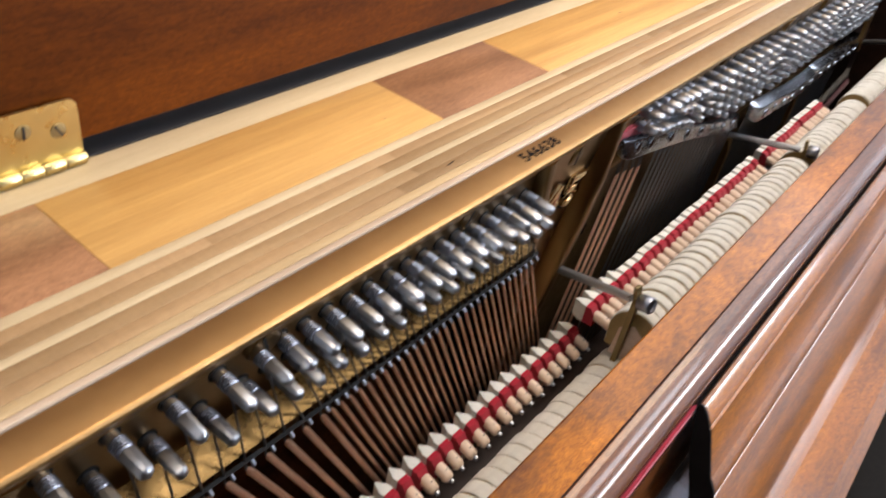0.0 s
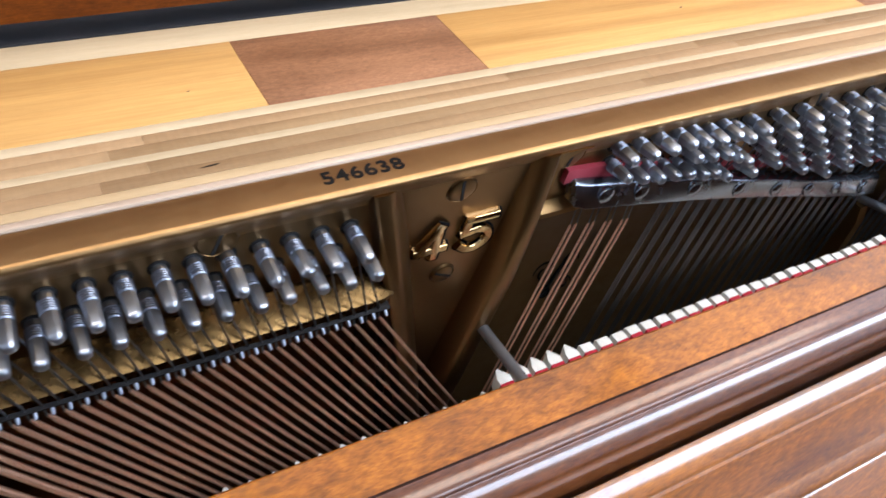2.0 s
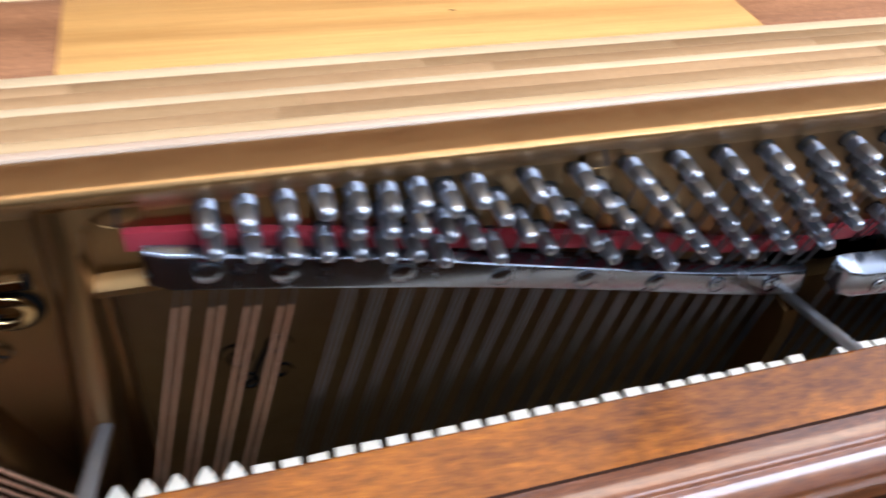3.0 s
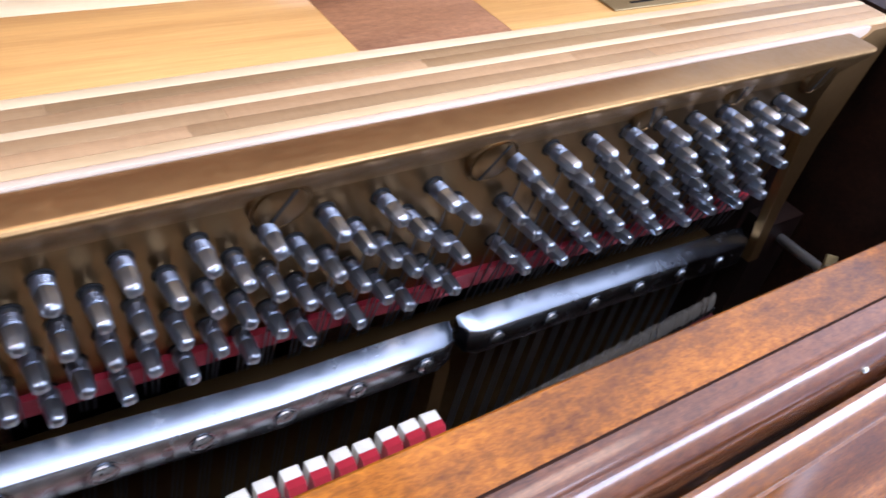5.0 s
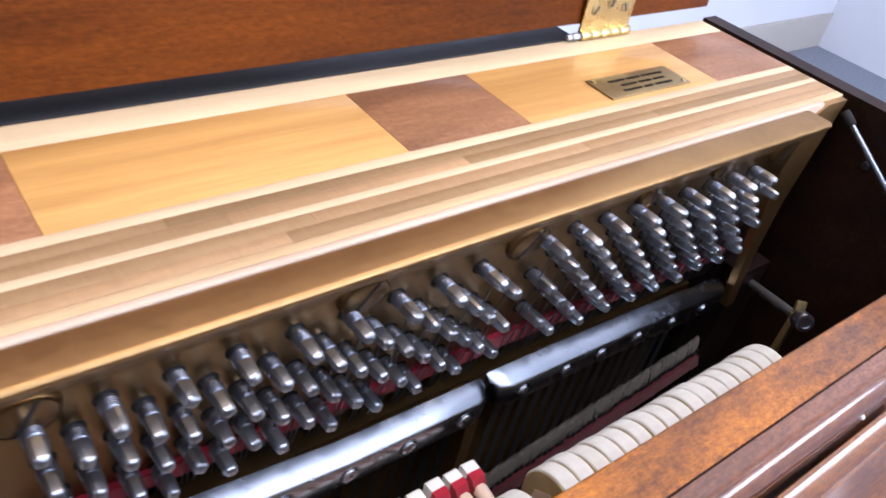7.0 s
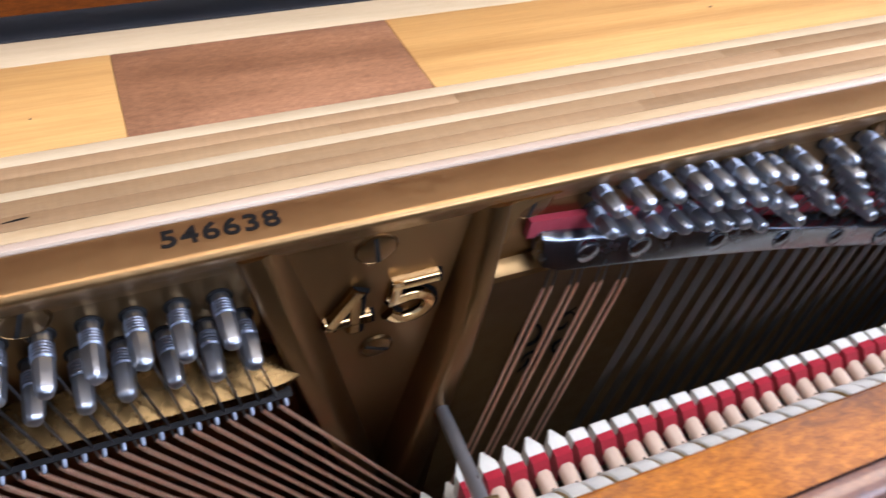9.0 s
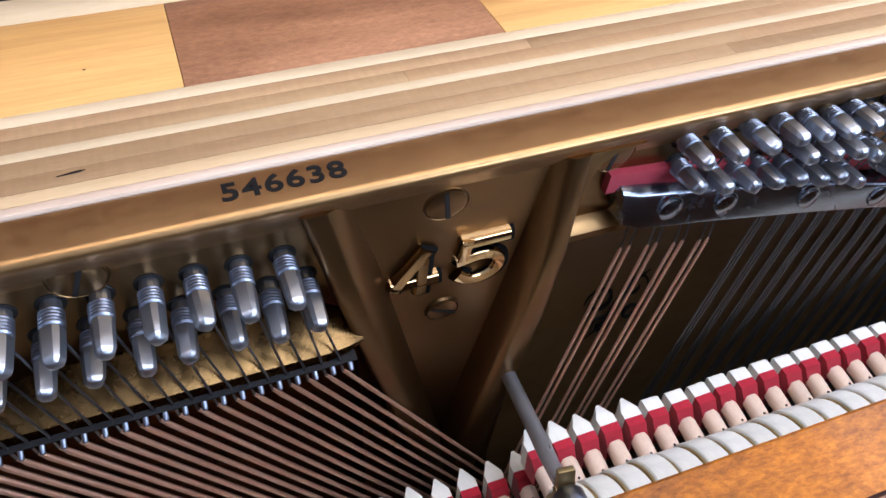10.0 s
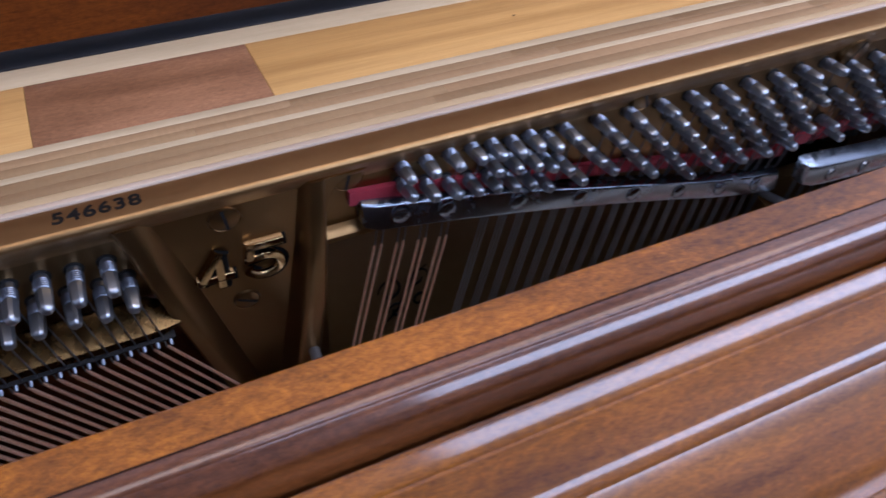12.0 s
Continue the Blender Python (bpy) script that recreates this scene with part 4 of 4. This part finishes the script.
def hinge(x0, x1):
    r = 0.005
    leaf = [(x0, TOP + 0.0045), (x1, TOP + 0.0045)]
    leaf += [(x1 - r + r * math.cos(radians(a)), TOP + 0.034 - r + r * math.sin(radians(a))) for a in range(0, 91, 15)]
    leaf += [(x0 + r + r * math.cos(radians(a)), TOP + 0.034 - r + r * math.sin(radians(a))) for a in range(90, 181, 15)]
    h = part("hinge", sheet(leaf, lambda z: 0.0785, 0.0015), BRASS, lid, "brass butt hinge with slotted screws")
    part("hinge_pin", lathe([(0.0, -0.013), (0.0016, -0.0125), (0.0026, -0.010), (0.0018, -0.0075), (0.0026, -0.006), (0.0026, -0.003), (0.0020, 0.0)], Matrix.Translation((x0, 0.0772, TOP + 0.0032)) @ Matrix.Rotation(radians(90), 4, "Y"), 12), NICKEL, h, "steel pin end")
    n = 5
    w = (x1 - x0) / n
    for i in range(n):
        part("knuckle", lathe([(0.0, 0.0), (0.0030, 0.0), (0.0032, 0.0004), (0.0032, w - 0.0008), (0.0030, w - 0.0004), (0.0, w - 0.0004)], Matrix.Translation((x0 + i * w, 0.0772, TOP + 0.0032)) @ Matrix.Rotation(radians(90), 4, "Y"), 14), BRASS, h)
    for i in range(3):
        x = x0 + (0.2 + 0.3 * i) * (x1 - x0)
        m = Matrix.Translation((x, 0.0784, TOP + 0.020 + 0.004 * (i % 2))) @ FACE
        part("screw", lathe([(0.0040, -0.0005), (0.0036, 0.0004), (0.0, 0.0009)], m, 16), DULL_BRASS, h)
        bm = box(-0.0030, 0.0030, -0.0005, 0.0005, 0.0005, 0.00115)
        bmesh.ops.transform(bm, matrix=m @ Matrix.Rotation(radians(50 + 35 * i), 4, "Z"), verts=bm.verts)
        part("slot", bm, HOLE, h)


hinge(-0.236, -0.183)
hinge(0.862, 0.911)

front = thing("upper_front_panel", (0.31, -0.21, 0.8), "polished mahogany upper front panel with a dark inlay line", "piano panel")
XF0, XF1 = X0 + 0.002, XE
part("top_rail", prism([(-0.180, 1.2560), (-0.1808, 1.2566), (-0.1976, 1.2566), (-0.1976, 1.225), (-0.180, 1.225)], XF0, XF1), MAHOGANY, front, "amber mahogany top rail")
part("inlay", prism([(-0.1976, 1.2567), (-0.1984, 1.2567), (-0.1984, 1.225), (-0.1976, 1.225)], XF0, XF1), INLAY, front, "black inlay line")
part("front_moulding", prism([(-0.1984, 1.2566), (-0.2045, 1.2566), (-0.2053, 1.2561), (-0.2056, 1.2552), (-0.2063, 1.2549), (-0.2075, 1.2534), (-0.2086, 1.2518), (-0.2095, 1.2502), (-0.2101, 1.2486), (-0.2104, 1.2468),
                              (-0.2102, 1.2440), (-0.2094, 1.2380), (-0.2085, 1.2300), (-0.2085, 1.1780), (-0.2100, 1.1755), (-0.2122, 1.1720), (-0.2132, 1.1670), (-0.2122, 1.1620), (-0.2100, 1.1585), (-0.2085, 1.1560), (-0.1984, 1.1560)], XF0, XF1), ROSE, front, "dark moulded front edge")
part("buffer_felt", box(XF0, -0.076, -0.2100, -0.2087, 1.2230, 1.2290), RED, front, "red felt buffer strip")
part("front_board", box(XF0, XF1, -0.2085, -0.196, 0.05, 1.156), ROSE, front, "polished dark front board")

part("bead", lathe([(0.0010, -0.001), (0.0010, 0.0003), (0.0007, 0.0007), (0.0, 0.0009)], Matrix.Translation((0.7300, -0.2107, 1.2450)) @ FACE, 12), WHITE_FELT, front, "tiny white bead on the moulding")

desk = thing("music_desk", (0.32, -0.235, 1.10), "folded mahogany music desk hanging on the front panel", "music desk")


def desk_profile():
    pts = [(-0.2102, 1.2262), (-0.2104, 1.2280), (-0.2111, 1.2289), (-0.2126, 1.2287), (-0.2141, 1.2272), (-0.2155, 1.2254), (-0.2168, 1.2235), (-0.2179, 1.2215), (-0.2186, 1.2200), (-0.2186, 1.2192), (-0.2196, 1.2186)]
    pts += [(-0.2290, 1.1935), (-0.2297, 1.1926), (-0.2309, 1.1911), (-0.2320, 1.1895), (-0.2330, 1.1877), (-0.2338, 1.1860), (-0.2341, 1.1848), (-0.2340, 1.1838), (-0.2350, 1.1830), (-0.2632, 1.1050), (-0.2510, 1.1030), (-0.2150, 1.2030)]
    return pts


part("panel", prism(desk_profile(), -0.072, 0.776), DESK_WOOD, desk, "mahogany desk panel with a moulded edge")
part("end_cap", prism(desk_profile(), -0.0736, -0.0721), INK, desk, "thin black cap on the desk's left end")
part("shelf", prism([(-0.240, 1.105), (-0.285, 1.099), (-0.295, 1.087), (-0.285, 1.077), (-0.240, 1.077)], -0.079, 0.782), DESK_WOOD, desk, "mahogany ledge")

# closed key lid below the desk, inked black for the void's shade
key_lid = thing("key_lid", (0.31, -0.34, 0.95), "key lid closed over the keyboard, matt black for shade", "key lid")
part("board", box(X0 - 0.03, XE + 0.018, -0.56, -0.301, 0.955, 0.98, 0.004), INK, key_lid, "matt black board standing for the shaded void")
part("rail", box(X0 - 0.03, XE + 0.018, -0.301, -0.219, 0.955, 0.98, 0.003), INK, key_lid, "matt black rail standing for the shaded void")

# ---- lid prop on the case side ----
prop = thing("lid_prop", (XE, -0.10, 1.20), "steel lid prop with a black rubber tip on the case side", "lid prop")
pa, pb = Vector((XE - 0.008, -0.0565, 1.2395)), Vector((XE - 0.008, -0.1243, 1.1955))
part("rod", tube([pa, pb], 0.0021, 12), COIL, prop, "dark steel rod")
part("tip", tube([pa - (pb - pa) * 0.05, pa - (pb - pa) * 0.04, pa + (pb - pa) * 0.07, pa + (pb - pa) * 0.09], [0.0026, 0.0034, 0.0034, 0.0026], 14), BLACK, prop, "black rubber tip")
d = (pb - pa).normalized()
turn = d.to_track_quat("Z", "X").to_matrix().to_4x4()
bm = box(-0.0014, 0.0014, -0.0040, 0.0040, -0.0045, 0.0055, 0.0012)
bmesh.ops.transform(bm, matrix=Matrix.Translation(pb) @ turn, verts=bm.verts)
part("eye", bm, DULL_BRASS, prop, "flat brass pivot eye")
part("pivot", lathe([(0.0022, -0.004), (0.0022, 0.002), (0.0016, 0.0028), (0.0, 0.003)], Matrix.Translation(pb + Vector((-0.001, 0, 0))) @ Matrix.Rotation(radians(-90), 4, "Y"), 14), NICKEL, prop, "round pivot screw")
part("stud", lathe([(0.0, 0.0), (0.0026, 0.0), (0.0030, 0.002), (0.0024, 0.006), (0.0, 0.0066)], Matrix.Translation((XE + 0.002, -0.0815, 1.2136)) @ Matrix.Rotation(radians(-90), 4, "Y"), 12), GAP_GREY, prop, "small dark stud")

# ---- maker's plaque on the back frame ----
plaque = thing("plaque", (0.856, 0.016, TOP), "small brass plaque with dark lettering bars on the spruce top", "plaque")
part("plate", box(0.8185, 0.8935, 0.0042, 0.0280, TOP + 0.0002, TOP + 0.0012, 0.0004), DULL_BRASS, plaque)
for i, words in enumerate((((0.834, 0.851), (0.853, 0.862), (0.864, 0.880)), ((0.838, 0.852), (0.854, 0.866), (0.868, 0.879)), ((0.832, 0.847), (0.849, 0.861), (0.863, 0.883)))):
    for a, b in words:
        part("lettering_bar", box(a, b, 0.0088 + 0.0058 * i, 0.0108 + 0.0058 * i, TOP + 0.0012, TOP + 0.0014), INK, plaque)
for x, y in ((0.8225, 0.0245), (0.8895, 0.0080)):
    part("rivet", lathe([(0.0016, 0.0), (0.0015, 0.0005), (0.0, 0.0009)], Matrix.Translation((x, y, TOP + 0.0012)), 12), BRASS, plaque, "small bright rivet")

# ---- small marks of use on the top ----
def flake(name, label, x, y, z, length, width, turn, material):
    """A thin sliver or knot lying on a surface: a low lens of that length and width."""
    bm = bmesh.new()
    ring = []
    for i in range(12):
        a = 2 * math.pi * i / 12
        ring.append(bm.verts.new((length / 2 * math.cos(a), width / 2 * math.sin(a) * (1 + 0.3 * math.sin(3 * a + x * 50)), 0.0)))
    mid = bm.verts.new((length * 0.06, 0, 0.00016))
    for i in range(12):
        bm.faces.new((ring[i], ring[(i + 1) % 12], mid))
    bm.faces.new(list(reversed(ring)))
    bmesh.ops.transform(bm, matrix=Matrix.Translation((x, y, z)) @ Matrix.Rotation(radians(turn), 4, "Z"), verts=bm.verts)
    return part(name, bm, material, frame_ob, label)


flake("knot", "tiny dark knot in the spruce", 0.277, 0.031, TOP + 0.0002, 0.0026, 0.0012, 10, DARK_WOOD)
flake("knot", "tiny dark knot in the spruce", -0.0306, 0.0205, TOP + 0.0002, 0.0012, 0.0009, 0, DARK_WOOD)
flake("scratch", "short dark scratch in the ply", -0.0370, -0.0350, TOP + 0.0001, 0.0085, 0.0009, 6, INK)
